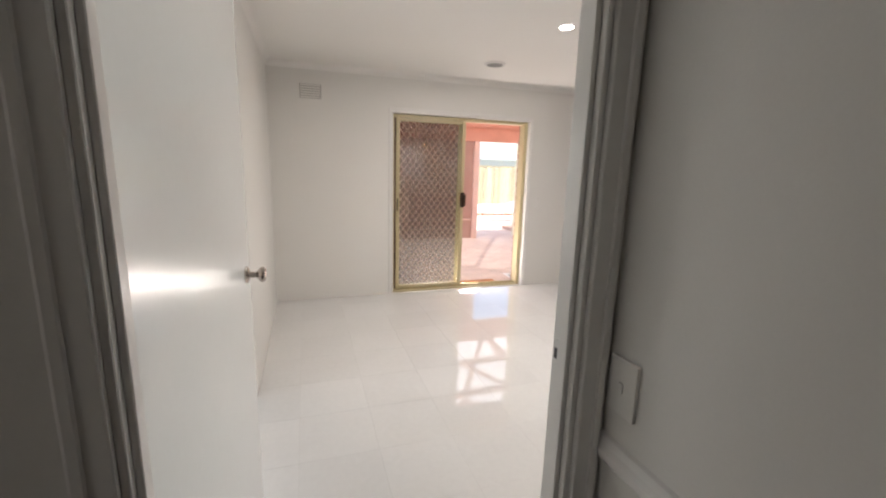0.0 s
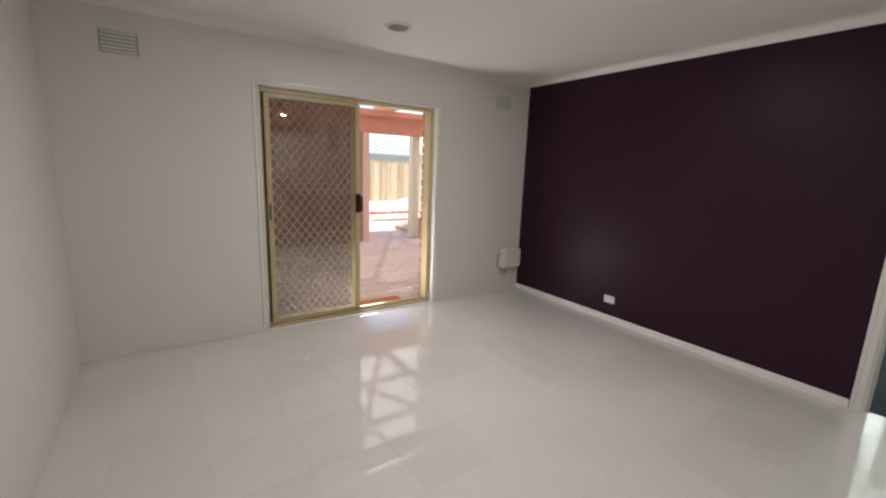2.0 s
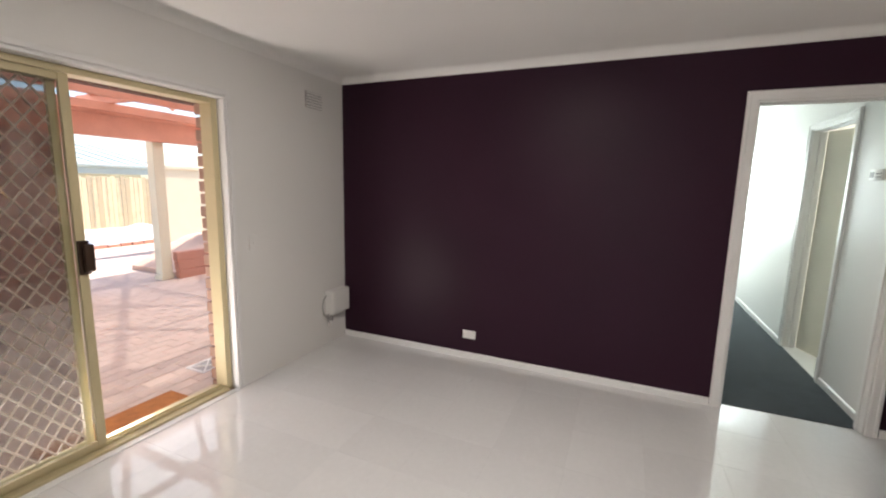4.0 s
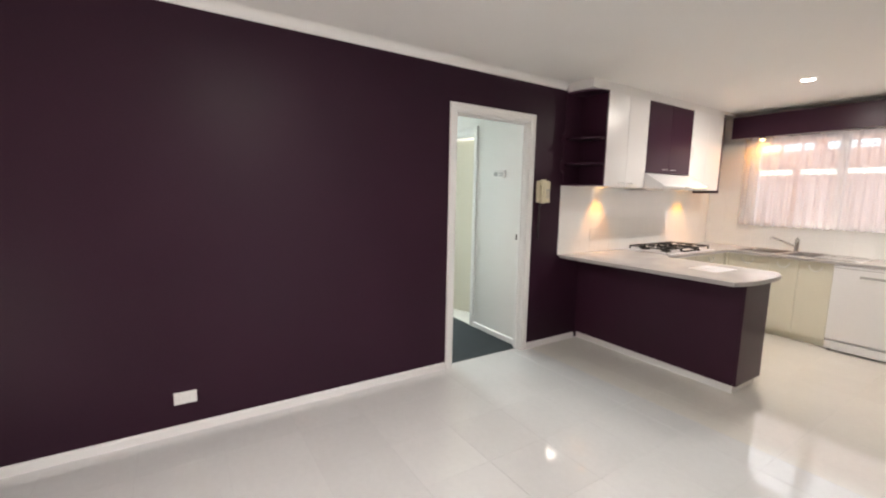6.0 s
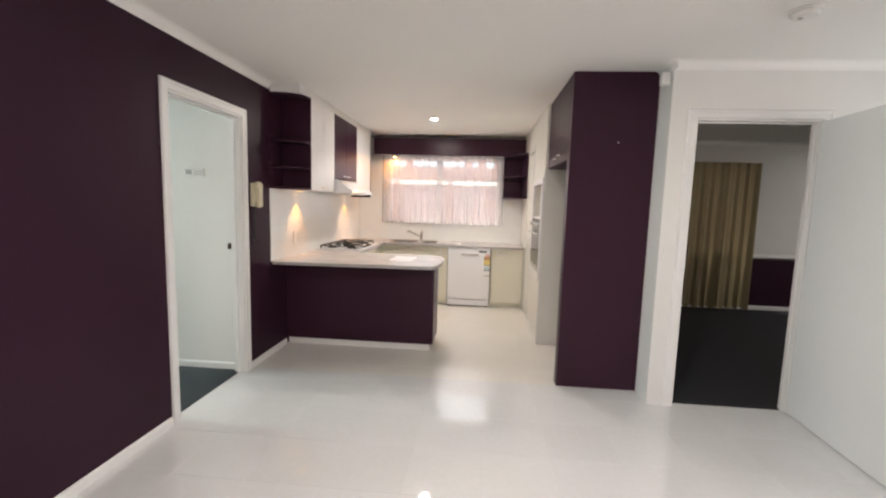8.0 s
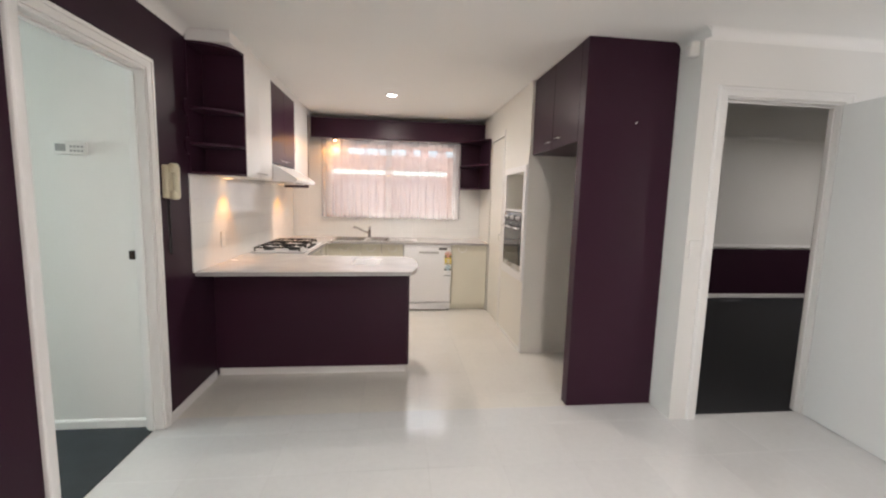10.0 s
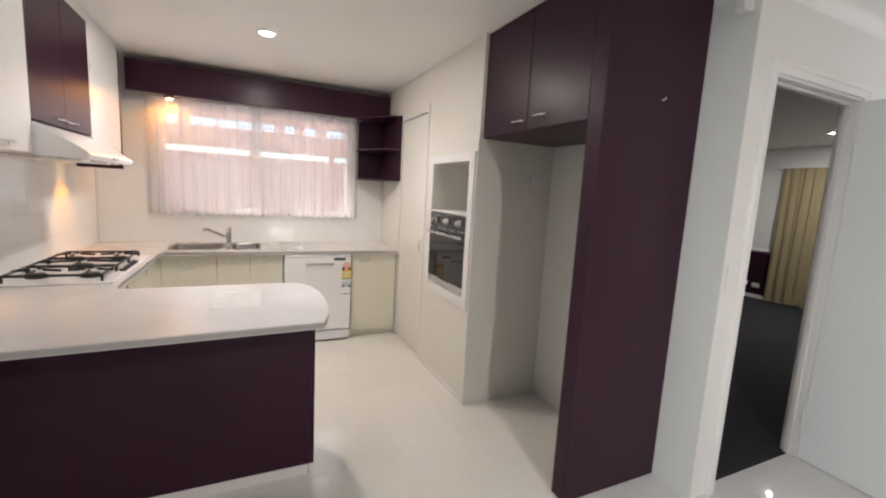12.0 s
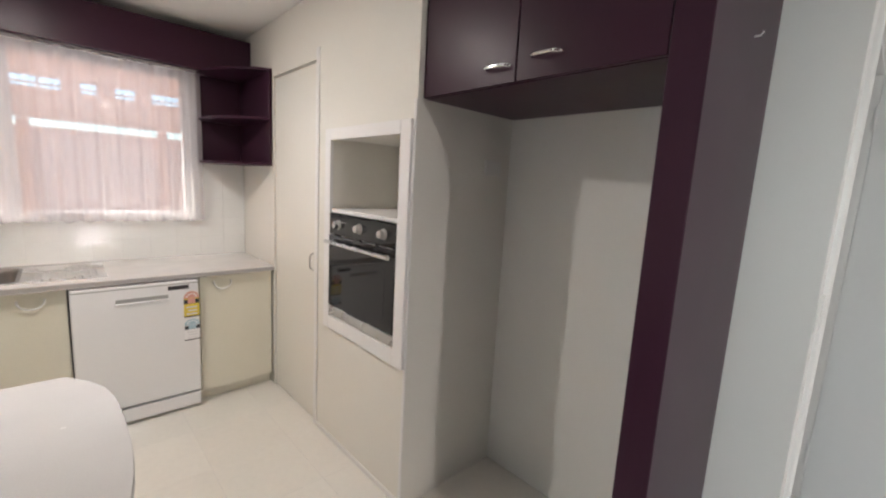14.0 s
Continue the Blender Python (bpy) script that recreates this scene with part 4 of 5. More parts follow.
# ---- wall cupboards on the east wall ----
UF, UZ0, UZ1 = 3.69, 1.512, 2.345
c, d, p = cabinet("wall_cabinet", "-x", UF, -0.715, -0.095, 0.284, UZ0, UZ1, [(-0.405, -0.095), (-0.715, -0.405)], WHITEC, "white laminate wall cupboard with two doors", gap=0.001)
for k, u in enumerate((-0.34, -0.47)):
    bow_handle(d[k], p, u, UZ0 + 0.035, 0.09)
c, d, p = cabinet("wall_cabinet", "-x", UF, -1.528, -0.717, 0.284, 1.665, UZ1, [(-1.122, -0.717), (-1.528, -1.122)], PLUM, "aubergine laminate wall cupboard above the range hood", gap=0.001)
for k, u in enumerate((-1.05, -1.20)):
    bow_handle(d[k], p, u, 1.70, 0.09)
c, d, p = cabinet("wall_cabinet", "-x", UF, -2.19, -1.53, 0.284, UZ0, UZ1, [(-1.86, -1.53), (-2.19, -1.86)], WHITEC, "white laminate wall cupboard beside the window", gap=0.001)
for k, u in enumerate((-1.80, -1.92)):
    bow_handle(d[k], p, u, UZ0 + 0.035, 0.09)
part("end_panel", boxes((UF - 0.004, X1 - 0.001, -2.212, -2.192, UZ0 - 0.03, UZ1), bevel=0.001, seg=1), PLUM, c, "aubergine end panel")
structure("trim_cupboards", boxes((UF + 0.012, X1 - 0.001, -2.21, 0.12, UZ1 + 0.001, H - 0.001), (3.702, X1 - 0.001, Y0 + 0.001, -2.212, 2.386, H - 0.001)), TRIM, "white filler between wall cupboards and ceiling", "trim")


def quarter(x0, y0, rx, ry, n=10):
    return [(x0, y0)] + [(x0 + rx * math.cos(a), y0 + ry * math.sin(a)) for a in (math.pi / 2 * k / n for k in range(n + 1))]


# open end shelves with rounded fronts
es = thing("open_end_shelf", (3.85, 0.0, UZ0), "dark aubergine open end shelf with curved shelves", "shelf")
part("side_panel", boxes((UF, X1 - 0.014, -0.094, -0.078, UZ0, UZ1), bevel=0.001, seg=1), PLUM, es)
part("back_panel", boxes((X1 - 0.012, X1 - 0.001, -0.094, 0.135, UZ0, UZ1), bevel=0.001, seg=1), PLUM, es)
for z in (UZ0, 1.700, 1.926, UZ1 - 0.016):
    part("shelf", prism(bmesh.new(), quarter(X1 - 0.013, -0.077, -0.268, 0.205), z, z + 0.016), PLUM, es)
for z in (1.69, 1.93):
    part("scalloped_edge", lathe(bmesh.new(), [(0.055, 0), (0.055, 0.011), (0.05, 0.012)], pose(X1 - 0.013, 0.135, z, 0, 90), 20), PLUM, es)

cs = thing("open_corner_shelf", (1.6, -2.4, 1.52), "dark aubergine open corner shelf with curved fronts", "shelf")
part("side_panel", boxes((1.484, 1.500, Y0 + 0.001, -2.03, 1.525, 2.135), bevel=0.001, seg=1), PLUM, cs)
part("back_panel", boxes((1.501, 1.79, Y0 + 0.001, Y0 + 0.016, 1.525, 2.120), bevel=0.001, seg=1), PLUM, cs)
for z in (1.525, 1.815, 2.119):
    part("shelf", prism(bmesh.new(), [(1.501, Y0 + 0.017), (1.79, Y0 + 0.017), (1.79, Y0 + 0.15), (1.76, Y0 + 0.28), (1.68, Y0 + 0.43), (1.57, Y0 + 0.55), (1.501, -2.035)], z, z + 0.016), PLUM, cs)

# ---- range hood ----
hd = thing("range_hood", (3.75, -1.12, UZ0), "white slide-out range hood under the cupboard", "range hood")
bm = bmesh.new()
v = [(X1 - 0.002, UZ0 + 0.0), (3.50, UZ0 - 0.012), (3.485, UZ0 + 0.012), (3.50, UZ0 + 0.03), (UF - 0.005, 1.655), (X1 - 0.002, 1.662)]
ra, rb = ([bm.verts.new((x, y, z)) for x, z in v] for y in (-1.526, -0.719))
bm.faces.new(ra)
bm.faces.new(rb)
for k in range(len(v)):
    j = (k + 1) % len(v)
    bm.faces.new((ra[k], ra[j], rb[j], rb[k]))
bmesh.ops.bevel(bm, geom=list(bm.edges), offset=0.003, segments=2, profile=0.5, affect="EDGES")
part("canopy", bm, ENAMEL, hd)
part("filter", boxes((3.55, 3.92, -1.42, -0.82, UZ0 - 0.018, UZ0 - 0.006), bevel=0.002, seg=1), STEEL, hd)
part("front_switch", boxes((3.478, 3.486, -1.16, -1.08, UZ0 + 0.004, UZ0 + 0.016)), GREYP, hd)
for u in (-0.37, -1.88):
    ul = thing("under_cupboard_lamp", (3.90, u, UZ0 - 0.012), "slim warm lamp below the wall cupboard", "lamp", group="cupboard lamps")
    part("lamp_body", boxes((3.86, 3.955, u - 0.06, u + 0.06, UZ0 - 0.008, UZ0 - 0.001), bevel=0.002), PLASTIC, ul)
    part("lens", boxes((3.90, 3.948, u - 0.04, u + 0.04, UZ0 - 0.010, UZ0 - 0.008)), STRIPL, ul)

# ---- pantry, oven wall ----
PX = 1.48
wall("wall_pantry", "y", 0.886, PX, Y0, -0.535, [(-1.215, -0.605, 0.725, 1.665), (-2.02, -1.405, 0.0, 2.085)], WPANEL, "warm white panelled wall with pantry and oven")
pd = tagged(thing("door_3", (PX, -1.71, 0.0), "closed flush warm-white pantry door with a small pull", "door"), kind="structure")
part("door_leaf", boxes((PX - 0.045, PX - 0.012, -2.014, -1.411, 0.008, 2.075), bevel=0.002), WPANEL, pd)
_, pq = facing("+x", PX - 0.012)
bow_handle(pd, pq, -1.45, 0.98, 0.10, CHROME, True, "pull_handle")
structure("trim_pantry", boxes((PX, PX + 0.008, -1.400, -1.365, 0, 2.14), bevel=0.002, seg=1), TRIM, "thin white cover strip beside the pantry door", "trim")
structure("trim_oven_wall", boxes((PX, PX + 0.008, -1.364, -0.555, 0, 0.03), bevel=0.002, seg=1), TRIM, "low white strip along the oven wall", "trim")
fr = thing("oven_surround", (PX, -0.9, 0.66), "white frame round the built-in oven and microwave niche", "oven surround")
part("frame_side", boxes((PX, PX + 0.020, -1.262, -1.205, 0.66, 1.712), bevel=0.003), WHITEC, fr)
part("frame_side", boxes((PX, PX + 0.020, -0.615, -0.548, 0.66, 1.712), bevel=0.003), WHITEC, fr)
part("frame_top", boxes((PX, PX + 0.020, -1.204, -0.616, 1.655, 1.712), bevel=0.003), WHITEC, fr)
part("frame_bottom", boxes((PX, PX + 0.020, -1.204, -0.616, 0.66, 0.735), bevel=0.003), WHITEC, fr)
part("niche_back", boxes((1.05, 1.062, -1.214, -0.606, 0.726, 1.664)), WPANEL, fr)
part("niche_floor", boxes((1.063, PX + 0.006, -1.212, -0.608, 1.288, 1.308), bevel=0.002, seg=1), WHITEC, fr)
ov = thing("built_in_oven", (PX, -0.91, 0.74), "built-in electric oven with black glass door and steel handle", "oven")
part("body", boxes((1.08, PX - 0.004, -1.20, -0.62, 0.74, 1.284)), STEEL, ov)
cp = part("control_panel", boxes((PX - 0.003, PX + 0.018, -1.203, -0.617, 1.178, 1.284), bevel=0.002, seg=1), BLACKG, ov, "black control panel")
for u in (-1.11, -0.91, -0.71):
    k = part("control_knob", lathe(bmesh.new(), [(0.025, 0), (0.024, 0.006), (0.019, 0.009), (0.017, 0.028), (0.004, 0.030)], pose(PX + 0.018, u, 1.232, 0, 90), 22), STEEL, cp, "steel knob", True)
od = part("door", boxes((PX - 0.003, PX + 0.022, -1.203, -0.617, 0.795, 1.172), bevel=0.003), BLACKG, ov, "black glass door")
bm = bmesh.new()
tube(bm, [(PX + 0.05, -1.19, 1.140), (PX + 0.05, -0.63, 1.140)], 0.010, 10)
for u in (-1.15, -0.67):
    tube(bm, [(PX + 0.020, u, 1.140), (PX + 0.05, u, 1.140)], 0.007, 8)
part("handle", bm, STEEL, od, "steel bar handle", True)
part("kick_trim", boxes((PX - 0.003, PX + 0.020, -1.203, -0.617, 0.742, 0.790), bevel=0.002, seg=1), STEEL, ov, "steel trim strip")
part("window_inlay", boxes((PX + 0.0222, PX + 0.0228, -1.13, -0.69, 0.86, 1.08)), BLACKG, od)
structure("trim_recess", boxes((PX - 0.002, PX + 0.006, -0.553, -0.5345, 0, 1.79), bevel=0.002, seg=1), TRIM, "white corner strip of the fridge recess", "trim")

# ---- fridge tower ----
TX = 1.457
ft = thing("fridge_tower", (1.17, 0.0, 0), "tall aubergine fridge surround with overhead cupboard", "cabinet", group="kitchen cabinets")
part("end_panel", boxes((0.846, TX, 0.372, 0.460, 0.003, H - 0.002), bevel=0.003), PLUM, ft)
part("cupboard_body", boxes((0.888, TX - 0.02, -0.533, 0.371, 1.79, H - 0.002)), PLUM, ft)
at, point = facing("+x", TX)
dr = []
for a, b in ((-0.532, -0.082), (-0.080, 0.371)):
    dr.append(part("door", boxes((TX - 0.019, TX, a + 0.0015, b - 0.0015, 1.792, H - 0.004), bevel=0.002), PLUM, ft))
bow_handle(dr[0], point, -0.155, 1.845, 0.10)
bow_handle(dr[1], point, 0.03, 1.855, 0.10)
hk = thing("screw_hook", (1.11, 0.46, 1.9), "small white hook screwed to the tall panel", "hook")
part("hook", tube(bmesh.new(), [(1.113, 0.456, 1.905), (1.113, 0.474, 1.905), (1.113, 0.480, 1.915)], 0.0026, 8), PLASTIC, hk, "", True)
ro = thing("recess_outlet", (0.99, -0.52, 1.55), "white power outlet high in the fridge recess", "outlet")
part("cover_plate", boxes((0.96, 1.07, -0.534, -0.524, 1.515, 1.585), bevel=0.003), PLASTIC, ro)

# ---- ceiling fittings ----


def downlight(x, y):
    t = thing("downlight", (x, y, H - 0.02), "small round recessed ceiling downlight, lit", "ceiling light", group="ceiling downlights")
    part("bezel", lathe(bmesh.new(), [(0.062, 0.0), (0.060, 0.006), (0.050, 0.009), (0.046, 0.002)], pose(x, y, H, 180), 32), TRIM, t, "", True)
    part("lens", lathe(bmesh.new(), [(0.045, 0.0), (0.045, 0.004), (0.02, 0.006)], pose(x, y, H - 0.001, 180), 24), LAMPON, t, "glowing lens")
    return t


downlight(1.89, 2.61)
downlight(2.69, -1.33)
downlight(-3.65, -0.91)
cv = thing("ceiling_vent", (1.885, 3.755, H - 0.02), "round grey ceiling exhaust vent with white rim", "vent")
part("rim", lathe(bmesh.new(), [(0.100, 0.0), (0.098, 0.010), (0.082, 0.014), (0.078, 0.003)], pose(1.885, 3.755, H, 180), 36), TRIM, cv, "", True)
part("grille", lathe(bmesh.new(), [(0.077, 0.002), (0.070, 0.012), (0.062, 0.006), (0.052, 0.013), (0.043, 0.007), (0.033, 0.014), (0.024, 0.008), (0.012, 0.015)], pose(1.885, 3.755, H, 180), 36), GREYP, cv, "grey ringed grille", True)
sm = thing("smoke_alarm", (0.56, 1.41, H - 0.04), "round white ceiling smoke alarm", "smoke alarm")
part("base", lathe(bmesh.new(), [(0.068, 0.0), (0.068, 0.010), (0.060, 0.012)], pose(0.56, 1.41, H, 180), 32), PLASTIC, sm, "", True)
part("cover", lathe(bmesh.new(), [(0.058, 0.010), (0.060, 0.022), (0.052, 0.034), (0.030, 0.040), (0.008, 0.041)], pose(0.56, 1.41, H, 180), 32), PLASTIC, sm, "", True)
part("test_button", lathe(bmesh.new(), [(0.010, 0.040), (0.009, 0.044), (0.002, 0.045)], pose(0.58, 1.41, H, 180), 14), GREYP, sm, "", True)
al = thing("alarm_sensor", (0.87, 0.63, 2.28), "small white corner alarm sensor under the ceiling", "sensor")
bm = boxes((0.846, 0.905, 0.585, 0.645, 2.275, 2.365), bevel=0.012, seg=3)
part("housing", bm, PLASTIC, al, "", True)
part("lens", boxes((0.9045, 0.907, 0.597, 0.633, 2.285, 2.320), bevel=0.001, seg=1), TRIM, al)


def slot_vent(x0, x1, z0, z1):
    t = thing("wall_vent", ((x0 + x1) / 2, Y1, z0), "white louvred plaster wall vent near the ceiling", "vent", group="wall vents")
    # grey backing puts the shade between the slats into the colour
    part("backing", boxes((x0, x1, Y1 - 0.006, Y1, z0, z1), bevel=0.001, seg=1), EDGE, t)
    n = 6
    for k in range(n):
        z = z0 + (k + 0.5) * (z1 - z0) / n
        s = boxes((x0 + 0.008, x1 - 0.008, Y1 - 0.016, Y1 - 0.004, z - 0.006, z + 0.006))
        bmesh.ops.rotate(s, verts=s.verts, cent=(0, Y1 - 0.01, z), matrix=Matrix.Rotation(radians(28), 3, "X"))
        part("slat", s, WALL, t)
    return t


slot_vent(0.122, 0.328, 2.09, 2.226)
slot_vent(3.485, 3.685, 2.088, 2.218)

# ---- wall fittings ----
wall_plate("power_outlet", "-x", X1, 3.19, 0.215, 0.115, 0.072, "white double power outlet low on the dark wall", "outlet", 2)
wall_plate("light_switch", "-y", Y1, 2.905, 1.045, 0.072, 0.115, "white light switch beside the sliding door", "switch", 1)
wall_plate("light_switch", "+y", DY, 0.785, 1.12, 0.072, 0.115, "white light switch beside the bedroom door", "switch", 1)
wall_plate("light_switch", "-x", 0.745, 0.540, 1.015, 0.075, 0.12, "white light switch on the bedroom wall", "switch", 1)
wall_plate("power_outlet", "-x", X1 - 0.008, -0.33, 1.04, 0.072, 0.115, "white power outlet on the tiled splashback", "outlet", 1)
wall_plate("power_outlet", "+x", -4.746, -2.24, 0.24, 0.115, 0.072, "white power outlet on the dark dado", "outlet", 2)
wall_plate("power_outlet", "+x", -4.746, -2.06, 0.22, 0.115, 0.072, "white power outlet on the dark dado", "outlet", 2)
wall_plate("cover_plate", "+y", 0.54, 4.11, 1.03, 0.03, 0.05, "small dark latch plate on the hallway wall", "latch plate", 1, BRASSY)
th = thing("thermostat", (4.38, 0.54, 1.57), "white wall thermostat with grey display and buttons", "thermostat")
part("housing", boxes((4.30, 4.455, 0.54, 0.565, 1.575, 1.645), bevel=0.005), PLASTIC, th, "", True)
part("display", boxes((4.395, 4.445, 0.565, 0.567, 1.592, 1.630)), GREYP, th)
for i in range(4):
    for j in range(2):
        part("button", boxes((4.308 + i * 0.018, 4.319 + i * 0.018, 0.565, 0.568, 1.590 + j * 0.022, 1.601 + j * 0.022), bevel=0.001, seg=1), GREYP, th)

# wall phone
ph = thing("wall_phone", (X1, 0.40, 1.35), "ivory plastic wall intercom phone with handset", "phone")
part("base", boxes((X1 - 0.035, X1, 0.318, 0.468, 1.352, 1.545), bevel=0.008, seg=3), IVORY, ph, "", True)
bm = boxes((X1 - 0.072, X1 - 0.036, 0.405, 0.460, 1.345, 1.400), (X1 - 0.072, X1 - 0.036, 0.405, 0.460, 1.500, 1.555), (X1 - 0.078, X1 - 0.052, 0.412, 0.453, 1.385, 1.515), bevel=0.011, seg=3)
part("handset", bm, IVORY, ph, "curved ivory handset", True)
part("keypad_panel", boxes((X1 - 0.0375, X1 - 0.035, 0.328, 0.392, 1.395, 1.470), bevel=0.001, seg=1), GREYP, ph)
for k in range(3):
    part("key", boxes((X1 - 0.040, X1 - 0.0375, 0.335, 0.385, 1.402 + k * 0.022, 1.414 + k * 0.022), bevel=0.001, seg=1), IVORY, ph)
bm = bmesh.new()
pts = [(X1 - 0.016 + 0.008 * math.cos(k * 1.3), 0.43 + 0.008 * math.sin(k * 1.3), 1.350 - k * 0.0022) for k in range(150)]
tube(bm, pts, 0.003, 5)
part("coiled_cord", bm, BLACKP, ph, "dark coiled cord", True)

# cable box low beside the dark wall
jb = thing("cable_box", (3.75, Y1, 0.25), "grey-white cable box with loose leads on the wall", "cable box")
part("housing", boxes((3.68, 3.93, Y1 - 0.085, Y1, 0.29, 0.505), bevel=0.006), PLASTIC, jb)
part("cover", boxes((3.695, 3.915, Y1 - 0.091, Y1 - 0.0855, 0.305, 0.49), bevel=0.002, seg=1), PLASTIC, jb)
bm = bmesh.new()
tube(bm, [(3.66, Y1 - 0.03, 0.47), (3.615, Y1 - 0.035, 0.44), (3.60, Y1 - 0.035, 0.38), (3.62, Y1 - 0.03, 0.31), (3.68, Y1 - 0.03, 0.25), (3.72, Y1 - 0.03, 0.26), (3.73, Y1 - 0.03, 0.30)], 0.006, 6)
tube(bm, [(3.67, Y1 - 0.04, 0.30), (3.66, Y1 - 0.04, 0.24), (3.70, Y1 - 0.035, 0.20), (3.74, Y1 - 0.03, 0.22), (3.75, Y1 - 0.03, 0.30)], 0.005, 6)
part("lead", bm, GREYP, jb, "looped grey lead", True)
part("plug", boxes((3.69, 3.73, Y1 - 0.05, Y1 - 0.02, 0.175, 0.215), bevel=0.005), PLASTIC, jb)

# ---- outdoors ----
SLEEPER = material("salmon_sleeper", (0.50, 0.24, 0.18), 0.8, vary=0.08, coarse=2, fine=40, bump=0.15)
SAND = material("pinkish_sand", (0.60, 0.43, 0.34), 0.95, vary=0.14, coarse=3, fine=90, bump=0.4)
PZ = -0.06
structure("ground", boxes((-400, 400, Y1 + 0.11, 600, -0.5, PZ - 0.012)), SOIL, "pale sandy ground behind the house", "ground")
structure("ground_side", boxes((-400, 400, -600, Y0 - 0.14, -0.5, PZ - 0.012)), SOIL, "pale ground beside the kitchen", "ground")
pave = structure("pavement", boxes((-5, 9, Y1 + 0.112, 12.6, -0.3, PZ - 0.004)), JOINT, "pink clay paving in running bond", "pavement")
# brick edge of the opening
veneer = structure("wall_veneer", boxes((SD1 + 0.012, 9, Y1 + 0.115, Y1 + 0.212, PZ, 2.42), (X0 - 0.7, SD0 - 0.012, Y1 + 0.115, Y1 + 0.212, PZ, 2.42), (SD0 - 0.012, SD1 + 0.012, Y1 + 0.115, Y1 + 0.212, 2.10, 2.42)), JOINT, "mortar of the outer brick skin", "wall")
mat_ = thing("door_mat", (2.2, 4.93, PZ), "orange-brown coir door mat on the paving", "door mat")
part("mat_pad", boxes((1.75, 2.55, 4.74, 4.98, PZ, PZ + 0.022), bevel=0.006), MAT, mat_)

# pergola
pg = thing("pergola", (3.0, 7.0, PZ), "salmon-painted timber pergola over the paved patio", "pergola")
part("ledger", boxes((-2, 9, Y1 + 0.214, Y1 + 0.262, 2.22, 2.42), bevel=0.004, seg=1), SALMON, pg)
part("header_beam", boxes((-2, 9, 8.38, 8.46, 2.02, 2.30), bevel=0.005, seg=1), SALMON, pg)
part("fascia", boxes((-2, 9, 8.382, 8.458, 2.302, 2.435), bevel=0.004, seg=1), SALMON, pg)
part("dark_beam", boxes((-2, 9, 5.10, 5.19, 2.05, 2.31), bevel=0.005, seg=1), BROWNT, pg)
for k in range(6):
    x = -1.6 + k * 1.9
    part("rafter", boxes((x, x + 0.06, Y1 + 0.264, 9.0, 2.44, 2.58), bevel=0.004, seg=1), SALMON, pg)
for k in range(8):
    bm = bmesh.new()
    tube(bm, [(-1.4 + k * 1.1, 4.85, 2.60), (0.9 + k * 1.1, 8.8, 2.60)], 0.05, 4)
    part("brace", bm, SALMON, pg)
    bm = bmesh.new()
    tube(bm, [(0.4 + k * 1.05, 4.85, 2.66), (-1.1 + k * 1.05, 7.6 + 0.2 * (k % 3), 2.66)], 0.045, 4)
    part("brace", bm, SALMON, pg)
for k in range(4):
    y = 4.92 + k * 1.10
    part("cross_beam", boxes((-2, 9, y, y + 0.05, 2.33, 2.44), bevel=0.004, seg=1), SALMON, pg)
part("roof_sheet", boxes((-2, 9, Y1 + 0.20, 9.05, 2.70, 2.706)), POLY, pg, "milky translucent roof sheeting")
part("post", boxes((3.60, 3.73, 8.36, 8.48, PZ, 2.02), bevel=0.006, seg=1), PINKP, pg, "pale pink rendered post")
pw_ = thing("patio_wall", (1.0, 8.42, PZ), "shaded salmon-brown rendered wall across the patio", "garden wall")
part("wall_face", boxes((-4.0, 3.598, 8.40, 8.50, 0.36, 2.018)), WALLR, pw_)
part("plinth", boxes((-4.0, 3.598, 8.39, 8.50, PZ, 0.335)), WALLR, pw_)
part("ledge", boxes((-4.0, 3.598, 8.36, 8.50, 0.336, 0.359), bevel=0.004, seg=1), PINKP, pw_, "pale ledge strip")
dg = thing("drain_grate", (2.96, 5.16, PZ), "square pale drain grate set in the paving", "drain grate")
part("grate_frame", boxes((2.86, 3.08, 5.05, 5.07, PZ - 0.004, PZ + 0.008), (2.86, 3.08, 5.25, 5.27, PZ - 0.004, PZ + 0.008), (2.86, 2.88, 5.07, 5.25, PZ - 0.004, PZ + 0.008), (3.06, 3.08, 5.07, 5.25, PZ - 0.004, PZ + 0.008), bevel=0.002, seg=1), PLASTIC, dg)
part("sump", boxes((2.88, 3.06, 5.07, 5.25, PZ - 0.004, PZ + 0.002)), GREYP, dg)
bm = bmesh.new()
for a, c in (((2.885, 5.075), (3.055, 5.245)), ((3.055, 5.075), (2.885, 5.245))):
    tube(bm, [(*a, PZ + 0.004), (*c, PZ + 0.004)], 0.007, 6)
part("cross_bars", bm, PLASTIC, dg)
wp = thing("white_post", (4.9, 8.62, PZ), "cream square rendered patio post", "post")
part("shaft", boxes((4.74, 4.90, 8.47, 8.63, PZ, 2.30), bevel=0.008), RENDER, wp)
part("base", boxes((4.725, 4.915, 8.465, 8.645, PZ, 0.02), bevel=0.006), RENDER, wp)

